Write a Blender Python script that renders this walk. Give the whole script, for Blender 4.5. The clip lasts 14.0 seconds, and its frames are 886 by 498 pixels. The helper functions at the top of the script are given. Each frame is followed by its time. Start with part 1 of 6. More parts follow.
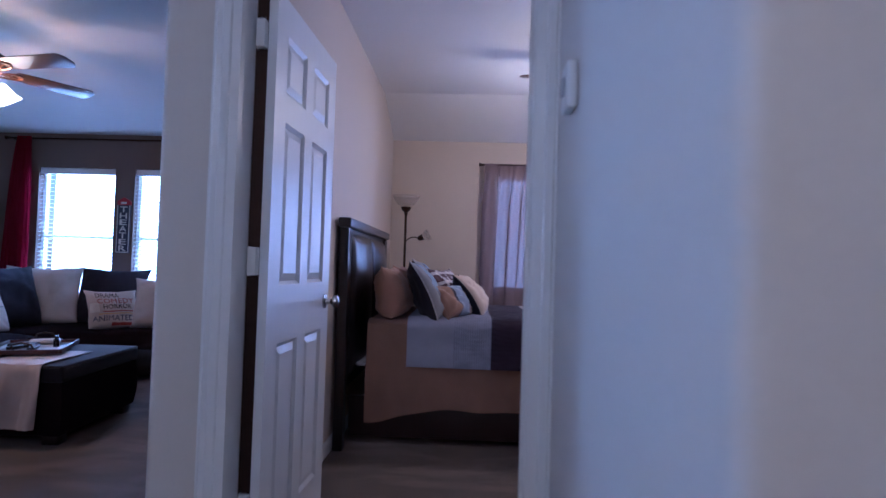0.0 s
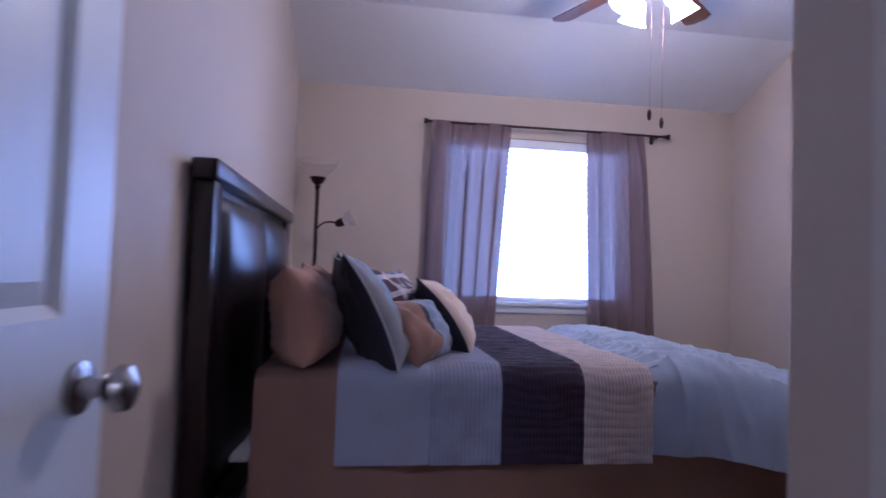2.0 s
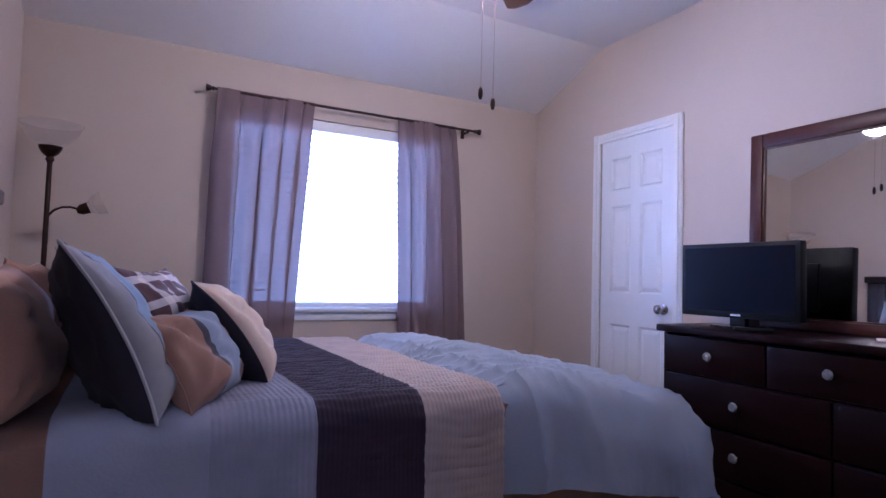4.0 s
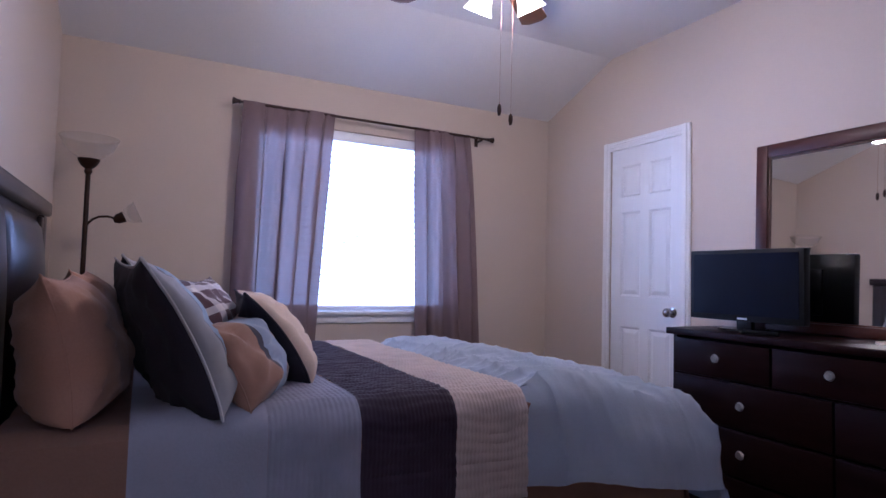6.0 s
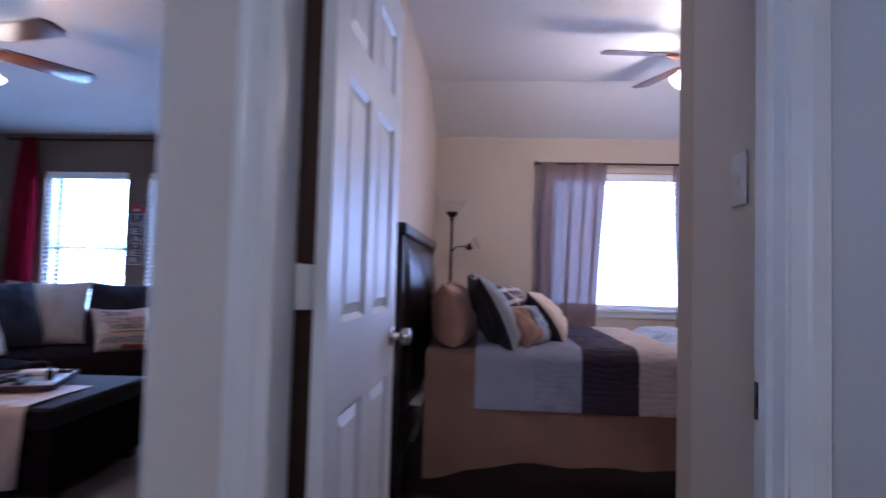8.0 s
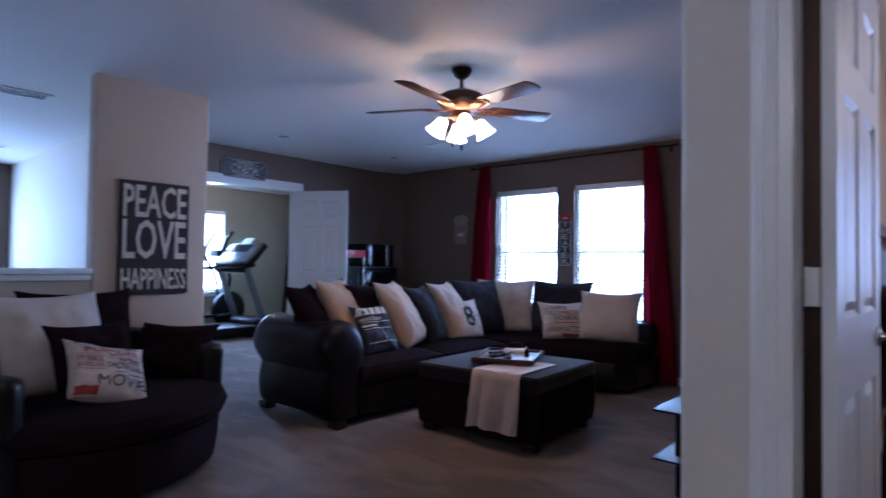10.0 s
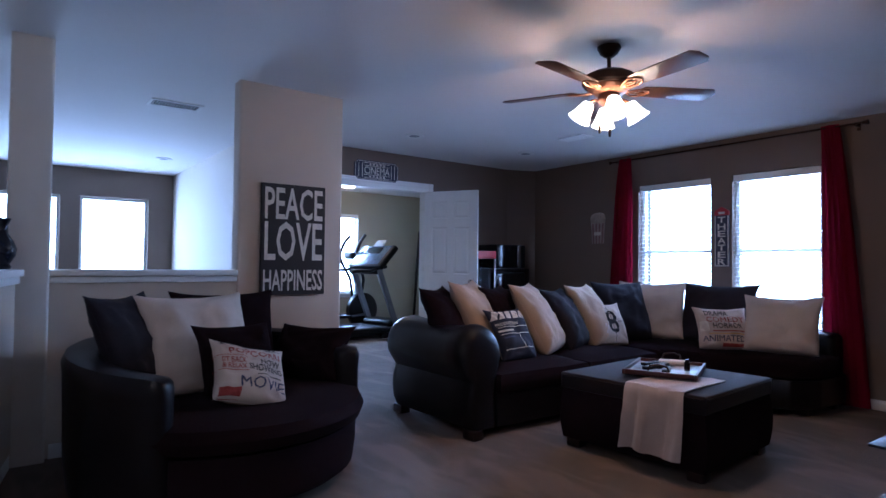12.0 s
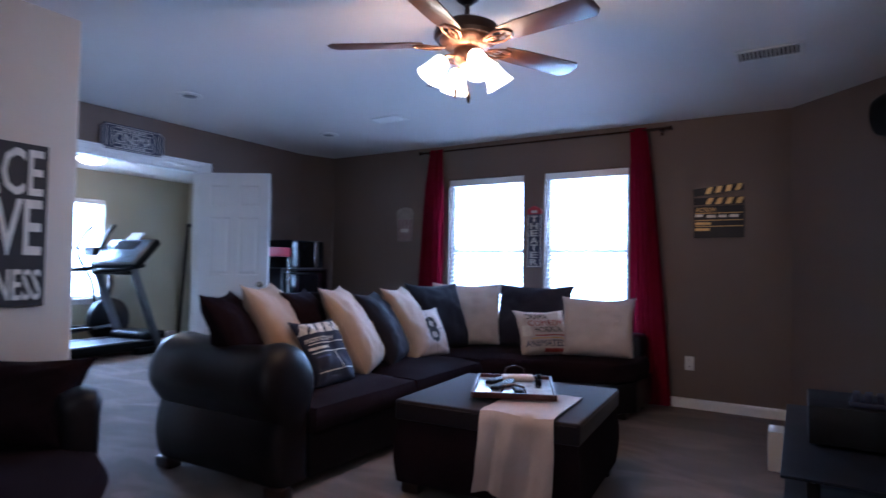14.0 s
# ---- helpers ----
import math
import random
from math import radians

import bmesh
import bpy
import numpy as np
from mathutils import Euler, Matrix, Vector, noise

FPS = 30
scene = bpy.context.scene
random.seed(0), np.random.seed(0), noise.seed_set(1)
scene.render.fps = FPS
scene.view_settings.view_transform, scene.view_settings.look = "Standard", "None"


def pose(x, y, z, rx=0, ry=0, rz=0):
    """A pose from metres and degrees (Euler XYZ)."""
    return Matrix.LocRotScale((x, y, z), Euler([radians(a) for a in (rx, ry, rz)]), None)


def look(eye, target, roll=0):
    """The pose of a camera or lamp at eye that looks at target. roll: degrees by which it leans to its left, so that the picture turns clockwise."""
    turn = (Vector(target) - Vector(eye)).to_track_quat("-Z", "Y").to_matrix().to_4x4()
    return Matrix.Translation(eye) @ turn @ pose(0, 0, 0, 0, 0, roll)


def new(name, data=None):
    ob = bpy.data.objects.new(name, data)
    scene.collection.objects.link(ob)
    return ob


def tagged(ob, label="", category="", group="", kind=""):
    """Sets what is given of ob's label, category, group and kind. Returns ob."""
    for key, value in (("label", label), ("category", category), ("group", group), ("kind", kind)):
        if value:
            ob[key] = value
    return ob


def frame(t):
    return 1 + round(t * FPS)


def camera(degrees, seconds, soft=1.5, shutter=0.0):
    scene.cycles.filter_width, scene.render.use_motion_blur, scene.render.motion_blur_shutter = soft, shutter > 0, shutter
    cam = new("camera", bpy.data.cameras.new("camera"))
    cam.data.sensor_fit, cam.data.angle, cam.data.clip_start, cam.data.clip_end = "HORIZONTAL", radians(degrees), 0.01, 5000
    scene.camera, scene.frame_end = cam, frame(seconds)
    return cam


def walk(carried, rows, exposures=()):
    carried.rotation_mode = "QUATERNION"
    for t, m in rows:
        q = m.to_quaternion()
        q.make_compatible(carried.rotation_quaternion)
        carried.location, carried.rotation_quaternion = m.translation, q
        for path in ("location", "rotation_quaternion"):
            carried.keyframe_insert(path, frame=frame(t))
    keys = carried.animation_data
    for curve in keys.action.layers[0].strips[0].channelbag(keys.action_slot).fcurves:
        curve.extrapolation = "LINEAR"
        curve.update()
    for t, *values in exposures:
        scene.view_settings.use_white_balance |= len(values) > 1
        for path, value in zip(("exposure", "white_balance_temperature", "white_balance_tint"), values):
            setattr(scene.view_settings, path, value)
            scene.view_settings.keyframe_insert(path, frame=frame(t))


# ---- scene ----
cam = camera(74.5, 14.0, shutter=0.6)
PATH = [
    (0, (0.078, 0.184, 1.134), (-0.012, 2.181, 1.194), 1.8),
    (0.5, (-0.036, 0.617, 1.134), (-0.141, 2.613, 1.19), 1.7),
    (1, (-0.138, 1.098, 1.125), (-0.19, 3.096, 1.183), 1.8),
    (1.5, (-0.209, 1.566, 1.119), (-0.108, 3.562, 1.185), 1.8),
    (2, (-0.219, 1.969, 1.118), (0.041, 3.95, 1.191), 2.0),
    (2.5, (-0.21, 2.269, 1.125), (0.321, 4.195, 1.206), 1.8),
    (3, (-0.171, 2.402, 1.119), (0.583, 4.253, 1.212), 1.6),
    (3.5, (-0.145, 2.479, 1.109), (0.786, 4.247, 1.211), 1.6),
    (6, (-0.283, 2.385, 1.134), (0.63, 4.162, 1.236), 1.5),
    (6.5, (-0.246, 2.132, 1.15), (0.245, 4.068, 1.244), 1.8),
    (7, (-0.279, 1.732, 1.152), (0.003, 3.710, 1.246), 1.7),
    (7.5, (-0.277, 1.304, 1.154), (-0.162, 3.299, 1.250), 1.4),
    (8, (-0.251, 0.88, 1.164), (-0.401, 2.872, 1.252), 1.6),
    (8.5, (-0.31, 0.58, 1.171), (-0.784, 2.522, 1.246), 1.6),
    (9, (-0.347, 0.433, 1.173), (-1.168, 2.256, 1.237), 1.2),
    (11.5, (-0.517, 0.462, 1.166), (-2.112, 1.668, 1.217), 0.7),
    (12, (-0.646, 0.568, 1.162), (-2.249, 1.762, 1.216), 0.6),
    (12.5, (-0.83, 0.726, 1.176), (-2.428, 1.928, 1.227), 0.6),
    (13, (-1.059, 0.829, 1.168), (-2.537, 2.176, 1.222), 0.6),
    (13.5, (-1.268, 0.914, 1.155), (-2.538, 2.458, 1.214), 0.7),
    (14, (-1.471, 1.021, 1.154), (-2.514, 2.727, 1.218), 0.9),
]
walk(cam, [(t, look(eye, target, roll)) for t, eye, target, roll in PATH],
     [(0.0, 0.62, 4400, 20), (0.8, 0.76, 4320, 20), (1.6, 0.74, 4350, 22), (3.5, 0.74, 4420, 24), (6.0, 0.66, 4620, 20), (7.5, 0.80, 4700, 18), (8.2, 0.74, 4720, 17), (9.2, 0.54, 4800, 15),
      (11.4, 0.68, 4980, 14), (12.6, 0.46, 5000, 15), (13.2, 0.46, 5000, 15), (14.0, 0.92, 4960, 12)])

# ---- world and large lights ----
world = bpy.data.worlds.new("world")
scene.world = world
world.use_nodes = True
wn = world.node_tree
sky = wn.nodes.new("ShaderNodeTexSky")
sky.sky_type, sky.sun_disc = "NISHITA", False
sky.sun_elevation, sky.sun_rotation = radians(50), radians(200)
wn.links.new(sky.outputs["Color"], wn.nodes["Background"].inputs["Color"])
wn.nodes["Background"].inputs["Strength"].default_value = 0.1

sun = new("sun", bpy.data.lights.new("sun", "SUN"))
sun.data.energy, sun.data.angle, sun.data.color = 1.2, radians(12), (1.0, 0.96, 0.9)
sun.matrix_world = look((0, -20, 24), (0, 0, 0))

DAY = (0.55, 0.72, 1.0)
WARM = (1.0, 0.70, 0.46)


def window_light(name, centre, target, w, h, watts, color=DAY):
    """The bright overcast sky just outside one window."""
    lamp = new(name, bpy.data.lights.new(name, "AREA"))
    lamp.data.shape, lamp.data.size, lamp.data.size_y = "RECTANGLE", w, h
    lamp.data.energy, lamp.data.color = watts, color
    lamp.matrix_world = look(centre, target)
    return lamp


window_light("sky_light", (1.01, 6.62, 1.55), (1.01, 0, 1.55), 1.7, 1.6, 64, (0.63, 0.71, 1.0))
window_light("sky_light", (-4.22, 6.80, 1.35), (-4.22, 0, 1.35), 1.15, 1.9, 72)
window_light("sky_light", (-3.18, 6.80, 1.35), (-3.18, 0, 1.35), 0.92, 1.9, 61)
window_light("sky_light", (-10.40, 5.17, 1.40), (0, 5.17, 1.40), 1.2, 1.7, 260)
window_light("sky_light", (-10.45, 1.77, 1.45), (0, 1.77, 1.45), 1.15, 1.6, 56)
window_light("sky_light", (-10.45, 0.60, 1.45), (0, 0.60, 1.45), 1.15, 1.6, 56)


def bulb(name, place, watts, color=WARM, radius=0.035):
    lamp = new(name, bpy.data.lights.new(name, "POINT"))
    lamp.data.energy, lamp.data.color, lamp.data.shadow_soft_size = watts, color, radius
    lamp.location = place
    return lamp


bulb("bulb", (-2.80, 3.38, 2.10), 25, (1.0, 0.52, 0.24), 0.06)
bulb("bulb", (1.03, 4.50, 2.30), 25, (1.0, 0.74, 0.54), 0.09)
bulb("bulb", (-8.97, 4.88, 2.28), 8)
# fill lamp added out of view to brighten the hall walls and door casing
bulb("bulb", (-0.40, -0.90, 2.28), 15, (1.0, 0.86, 0.76))


# ---- materials ----
def mat(name, color, rough=0.6, metal=0.0, vary=0.12, scale=3.0, fine=60.0, bump=0.15, bump_dist=0.002, color2=None, coat=0.0, sheen=0.0,
        stretch=(1, 1, 1), spec=0.5):
    """A surface with variation at two scales and a fine relief, in metres of the object."""
    m = bpy.data.materials.new(name)
    m.use_nodes = True
    nt = m.node_tree
    n, l = nt.nodes, nt.links
    b = n["Principled BSDF"]
    tc, mp = n.new("ShaderNodeTexCoord"), n.new("ShaderNodeMapping")
    mp.inputs["Scale"].default_value = stretch
    l.new(tc.outputs["Object"], mp.inputs["Vector"])
    big, small = n.new("ShaderNodeTexNoise"), n.new("ShaderNodeTexNoise")
    big.inputs["Scale"].default_value, big.inputs["Detail"].default_value = scale, 4
    small.inputs["Scale"].default_value, small.inputs["Detail"].default_value = fine, 3
    for t in (big, small):
        l.new(mp.outputs["Vector"], t.inputs["Vector"])
    c2 = color2 or tuple(c * (1 - vary * 2) for c in color)
    ramp = n.new("ShaderNodeValToRGB")
    ramp.color_ramp.elements[0].position, ramp.color_ramp.elements[1].position = 0.3, 0.7
    ramp.color_ramp.elements[0].color, ramp.color_ramp.elements[1].color = (*c2, 1), (*color, 1)
    mixv = n.new("ShaderNodeMath")
    mixv.operation = "MULTIPLY_ADD"
    mixv.inputs[1].default_value = 0.35
    half = n.new("ShaderNodeMath")
    half.operation, half.inputs[1].default_value = "MULTIPLY", 0.65
    l.new(small.outputs["Fac"], mixv.inputs[0])
    l.new(big.outputs["Fac"], half.inputs[0])
    l.new(half.outputs[0], mixv.inputs[2])
    l.new(mixv.outputs[0], ramp.inputs["Fac"])
    l.new(ramp.outputs["Color"], b.inputs["Base Color"])
    rr = n.new("ShaderNodeMapRange")
    rr.inputs["To Min"].default_value, rr.inputs["To Max"].default_value = max(0.02, rough - 0.08), min(1, rough + 0.08)
    l.new(big.outputs["Fac"], rr.inputs["Value"])
    l.new(rr.outputs["Result"], b.inputs["Roughness"])
    bp = n.new("ShaderNodeBump")
    bp.inputs["Strength"].default_value, bp.inputs["Distance"].default_value = bump, bump_dist
    l.new(small.outputs["Fac"], bp.inputs["Height"])
    l.new(bp.outputs["Normal"], b.inputs["Normal"])
    b.inputs["Metallic"].default_value = metal
    b.inputs["Coat Weight"].default_value = coat
    b.inputs["Sheen Weight"].default_value = sheen
    b.inputs["Specular IOR Level"].default_value = spec
    return m


def glow(name, color, strength):
    m = bpy.data.materials.new(name)
    m.use_nodes = True
    b = m.node_tree.nodes["Principled BSDF"]
    b.inputs["Base Color"].default_value = (0.9, 0.88, 0.84, 1)
    b.inputs["Emission Color"].default_value, b.inputs["Emission Strength"].default_value = (*color, 1), strength
    return m


def sheer(name, color, opacity, through_light=0.45, fine=220.0):
    """Thin woven cloth that lets light through."""
    m = bpy.data.materials.new(name)
    m.use_nodes = True
    nt = m.node_tree
    n, l = nt.nodes, nt.links
    out = n["Material Output"]
    n.remove(n["Principled BSDF"])
    tc = n.new("ShaderNodeTexCoord")
    noise_n = n.new("ShaderNodeTexNoise")
    noise_n.inputs["Scale"].default_value = fine
    l.new(tc.outputs["Object"], noise_n.inputs["Vector"])
    d, tl, tr = n.new("ShaderNodeBsdfDiffuse"), n.new("ShaderNodeBsdfTranslucent"), n.new("ShaderNodeBsdfTransparent")
    mixc = n.new("ShaderNodeMixRGB")
    mixc.inputs["Color1"].default_value = (*color, 1)
    mixc.inputs["Color2"].default_value = (*[c * 0.8 for c in color], 1)
    l.new(noise_n.outputs["Fac"], mixc.inputs["Fac"])
    for s in (d, tl):
        l.new(mixc.outputs["Color"], s.inputs["Color"])
    a, b = n.new("ShaderNodeMixShader"), n.new("ShaderNodeMixShader")
    a.inputs["Fac"].default_value, b.inputs["Fac"].default_value = through_light, opacity
    l.new(d.outputs[0], a.inputs[1]), l.new(tl.outputs[0], a.inputs[2])
    l.new(tr.outputs[0], b.inputs[1]), l.new(a.outputs[0], b.inputs[2])
    l.new(b.outputs[0], out.inputs["Surface"])
    return m


def striped(name, axis, stops, rough=0.85, rib=0.0, rib_axis=0, rib_bump=0.4):
    """Cloth with colour bands along one object axis (0, 1, 2); stops: (position, colour). rib: width of sewn ribs."""
    m = mat(name, stops[0][1], rough, bump=0.2, sheen=0.2)
    nt = m.node_tree
    n, l = nt.nodes, nt.links
    b = n["Principled BSDF"]
    tc, sep, mr, ramp = n.new("ShaderNodeTexCoord"), n.new("ShaderNodeSeparateXYZ"), n.new("ShaderNodeMapRange"), n.new("ShaderNodeValToRGB")
    l.new(tc.outputs["Object"], sep.inputs[0])
    lo, hi = stops[0][0], stops[-1][0] + 0.01
    mr.inputs["From Min"].default_value, mr.inputs["From Max"].default_value = lo, hi
    l.new(sep.outputs[axis], mr.inputs["Value"])
    l.new(mr.outputs["Result"], ramp.inputs["Fac"])
    ramp.color_ramp.interpolation = "CONSTANT"
    el = ramp.color_ramp.elements
    while len(el) > 1:
        el.remove(el[-1])
    el[0].position, el[0].color = 0, (*stops[0][1], 1)
    for p, c in stops[1:]:
        e = el.new((p - lo) / (hi - lo))
        e.color = (*c, 1)
    nz = n.new("ShaderNodeTexNoise")
    nz.inputs["Scale"].default_value = 14
    l.new(tc.outputs["Object"], nz.inputs["Vector"])
    mul = n.new("ShaderNodeMixRGB")
    mul.blend_type, mul.inputs["Fac"].default_value = "MULTIPLY", 0.35
    l.new(ramp.outputs["Color"], mul.inputs["Color1"]), l.new(nz.outputs["Fac"], mul.inputs["Color2"])
    l.new(mul.outputs["Color"], b.inputs["Base Color"])
    if rib:
        w = n.new("ShaderNodeTexWave")
        w.bands_direction = "XYZ"[rib_axis]
        w.inputs["Scale"].default_value = 0.314 / rib
        w.inputs["Distortion"].default_value, w.inputs["Detail"].default_value, w.inputs["Detail Scale"].default_value = 1.2, 2, 3
        l.new(tc.outputs["Object"], w.inputs["Vector"])
        bp = n.new("ShaderNodeBump")
        bp.inputs["Strength"].default_value, bp.inputs["Distance"].default_value = rib_bump, 0.010
        l.new(w.outputs["Fac"], bp.inputs["Height"])
        l.new(bp.outputs["Normal"], b.inputs["Normal"])
    return m


def plaid(name, ground, band, line, size):
    m = mat(name, ground, 0.85, sheen=0.2)
    nt = m.node_tree
    n, l = nt.nodes, nt.links
    b = n["Principled BSDF"]
    tc = n.new("ShaderNodeTexCoord")
    sep = n.new("ShaderNodeSeparateXYZ")
    l.new(tc.outputs["Object"], sep.inputs[0])
    hits = []
    for ax in (0, 1):
        mod, gt = n.new("ShaderNodeMath"), n.new("ShaderNodeMath")
        mod.operation, mod.inputs[1].default_value = "PINGPONG", size
        gt.operation, gt.inputs[1].default_value = "GREATER_THAN", size * 0.72
        l.new(sep.outputs[ax], mod.inputs[0]), l.new(mod.outputs[0], gt.inputs[0])
        hits.append(gt)
    add = n.new("ShaderNodeMath")
    l.new(hits[0].outputs[0], add.inputs[0]), l.new(hits[1].outputs[0], add.inputs[1])
    half = n.new("ShaderNodeMath")
    half.operation, half.inputs[1].default_value = "MULTIPLY", 0.5
    l.new(add.outputs[0], half.inputs[0])
    ramp = n.new("ShaderNodeValToRGB")
    ramp.color_ramp.interpolation = "CONSTANT"
    ramp.color_ramp.elements[0].color = (*ground, 1)
    e = ramp.color_ramp.elements.new(0.3)
    e.color = (*band, 1)
    ramp.color_ramp.elements[-1].position, ramp.color_ramp.elements[-1].color = 0.8, (*line, 1)
    l.new(half.outputs[0], ramp.inputs["Fac"])
    l.new(ramp.outputs["Color"], b.inputs["Base Color"])
    return m


BEIGE = mat("beige_wall_paint", (0.58, 0.49, 0.405), 0.75, vary=0.03, scale=1.2, fine=90, bump=0.25, bump_dist=0.0015)
CREAM = mat("cream_wall_paint", (0.68, 0.62, 0.55), 0.72, vary=0.03, scale=1.2, fine=90, bump=0.25, bump_dist=0.0015)
TAUPE = mat("taupe_wall_paint", (0.165, 0.121, 0.095), 0.7, vary=0.04, scale=1.2, fine=90, bump=0.25, bump_dist=0.0015)
OLIVE = mat("khaki_wall_paint", (0.37, 0.365, 0.29), 0.75, vary=0.03, scale=1.2, fine=90, bump=0.25, bump_dist=0.0015)
CEIL = mat("ceiling_paint", (0.74, 0.72, 0.70), 0.85, vary=0.03, scale=1.0, fine=70, bump=0.5, bump_dist=0.003)
TRIM = mat("white_trim_paint", (0.80, 0.79, 0.77), 0.35, vary=0.02, scale=2, fine=30, bump=0.05)
DOORW = mat("white_door_paint", (0.78, 0.78, 0.78), 0.38, vary=0.02, scale=2, fine=26, bump=0.35, bump_dist=0.0012, stretch=(14, 14, 1.2))
CARPET = mat("beige_carpet", (0.205, 0.155, 0.122), 0.95, scale=2.6, fine=210, bump=1.0, bump_dist=0.012, sheen=0.05, color2=(0.128, 0.094, 0.072))


def brushed(m, light):
    """Vacuum and foot marks: soft lighter strokes in several directions laid over a pile."""
    nt = m.node_tree
    n, l = nt.nodes, nt.links
    b = n["Principled BSDF"]
    src = b.inputs["Base Color"].links[0].from_socket
    tc = n.new("ShaderNodeTexCoord")
    for k, (turn, sx, sy, lo) in enumerate(((28, 1.1, 2.8, 0.52), (-55, 1.2, 3.3, 0.53))):
        mp, nz, ramp, mix = n.new("ShaderNodeMapping"), n.new("ShaderNodeTexNoise"), n.new("ShaderNodeValToRGB"), n.new("ShaderNodeMixRGB")
        mp.inputs["Rotation"].default_value, mp.inputs["Scale"].default_value, mp.inputs["Location"].default_value = (0, 0, radians(turn)), (sx, sy, 1), (k * 7.3, k * 2.1, 0)
        nz.inputs["Scale"].default_value, nz.inputs["Detail"].default_value, nz.inputs["Distortion"].default_value = 1.0, 3, 0.9
        ramp.color_ramp.elements[0].position, ramp.color_ramp.elements[1].position = lo, lo + 0.10
        ramp.color_ramp.elements[1].color = (0.36, 0.36, 0.36, 1)
        mix.inputs["Color2"].default_value = (*light, 1)
        l.new(tc.outputs["Object"], mp.inputs["Vector"]), l.new(mp.outputs["Vector"], nz.inputs["Vector"]), l.new(nz.outputs["Fac"], ramp.inputs["Fac"])
        l.new(ramp.outputs["Color"], mix.inputs["Fac"]), l.new(src, mix.inputs["Color1"])
        src = mix.outputs["Color"]
    l.new(src, b.inputs["Base Color"])


brushed(CARPET, (0.32, 0.248, 0.20))
ESPRESSO = mat("espresso_wood", (0.018, 0.008, 0.007), 0.32, vary=0.15, scale=2.5, fine=40, bump=0.02, stretch=(9, 1, 9), coat=0.25)
CHERRY = mat("cherry_wood", (0.012, 0.0035, 0.0035), 0.38, vary=0.25, scale=2.5, fine=50, bump=0.05, stretch=(4, 1, 10), coat=0.0, spec=0.08)
MIRRORWOOD = mat("red_brown_wood", (0.075, 0.023, 0.017), 0.36, vary=0.25, scale=2.5, fine=50, bump=0.04, stretch=(4, 1, 10), spec=0.25)
BLADE = mat("walnut_fan_blade", (0.115, 0.045, 0.022), 0.35, vary=0.25, scale=3, fine=60, bump=0.05, stretch=(2, 16, 2), coat=0.2)
BRONZE = mat("oiled_bronze", (0.050, 0.026, 0.018), 0.42, metal=0.75, vary=0.2, scale=8, bump=0.08)
COPPER = mat("brushed_copper_bronze", (0.30, 0.13, 0.07), 0.38, metal=0.8, vary=0.25, scale=10, bump=0.08)
NICKEL = mat("satin_nickel", (0.46, 0.43, 0.40), 0.25, metal=1.0, vary=0.08, scale=12, bump=0.04)
LEATHER = mat("black_leather", (0.010, 0.008, 0.010), 0.36, vary=0.2, scale=5, fine=120, bump=0.35, bump_dist=0.002, spec=0.22)
SUEDE = mat("dark_microfibre", (0.017, 0.0095, 0.012), 0.9, vary=0.2, scale=4, fine=150, bump=0.3, sheen=0.01, spec=0.02)
SUEDE2 = mat("charcoal_microfibre", (0.020, 0.017, 0.024), 0.9, vary=0.2, scale=4, fine=150, bump=0.3, sheen=0.03, spec=0.2)
OTTO = mat("brown_microfibre", (0.020, 0.014, 0.017), 0.9, vary=0.2, scale=5, fine=150, bump=0.3, sheen=0.12, spec=0.15)
HBLEATHER = mat("dark_headboard_leather", (0.010, 0.007, 0.009), 0.33, vary=0.2, scale=5, fine=90, bump=0.10, bump_dist=0.002, spec=0.8)
PALECLOTH = mat("pale_cream_cloth", (0.64, 0.50, 0.39), 0.9, vary=0.08, scale=7, fine=160, bump=0.4, sheen=0.05)
CREAMCLOTH = mat("cream_cloth", (0.43, 0.295, 0.205), 0.9, vary=0.08, scale=7, fine=160, bump=0.4, sheen=0.05)
TANCLOTH = mat("tan_cloth", (0.40, 0.215, 0.145), 0.85, vary=0.1, scale=7, fine=160, bump=0.35, sheen=0.15)
NAVY = mat("dark_plum_cloth", (0.016, 0.012, 0.024), 0.85, vary=0.15, scale=8, fine=170, bump=0.35, sheen=0.03)
BLUECLOTH = mat("slate_blue_cloth", (0.48, 0.47, 0.57), 0.7, vary=0.08, scale=6, fine=150, bump=0.3, sheen=0.2)
OFFWHITE = mat("offwhite_canvas", (0.58, 0.49, 0.43), 0.9, vary=0.07, scale=8, fine=170, bump=0.35)
COMFORT = mat("rumpled_blue_cotton", (0.60, 0.67, 0.80), 0.7, vary=0.05, scale=5, fine=120, bump=0.3, sheen=0.15)
THROW = mat("pale_fleece", (0.48, 0.375, 0.33), 0.95, vary=0.08, scale=9, fine=140, bump=0.6, sheen=0.4)
REDPAINT = mat("red_enamel", (0.42, 0.02, 0.03), 0.35, vary=0.1, scale=8, bump=0.04)
BLACKPL = mat("black_plastic", (0.010, 0.010, 0.011), 0.42, vary=0.2, scale=8, fine=200, bump=0.1, spec=0.18)
STANDGLASS = mat("black_stand_glass", (0.008, 0.009, 0.013), 0.36, vary=0.2, scale=3, bump=0.0, spec=0.2)
GLOSSBLK = mat("black_gloss", (0.006, 0.006, 0.008), 0.08, vary=0.2, scale=3, bump=0.0)
SCREEN = mat("dark_screen", (0.006, 0.008, 0.016), 0.22, vary=0.1, scale=2, bump=0.0, spec=0.15)
GREYMET = mat("grey_painted_steel", (0.18, 0.19, 0.21), 0.4, metal=0.3, vary=0.1, scale=8, bump=0.05)
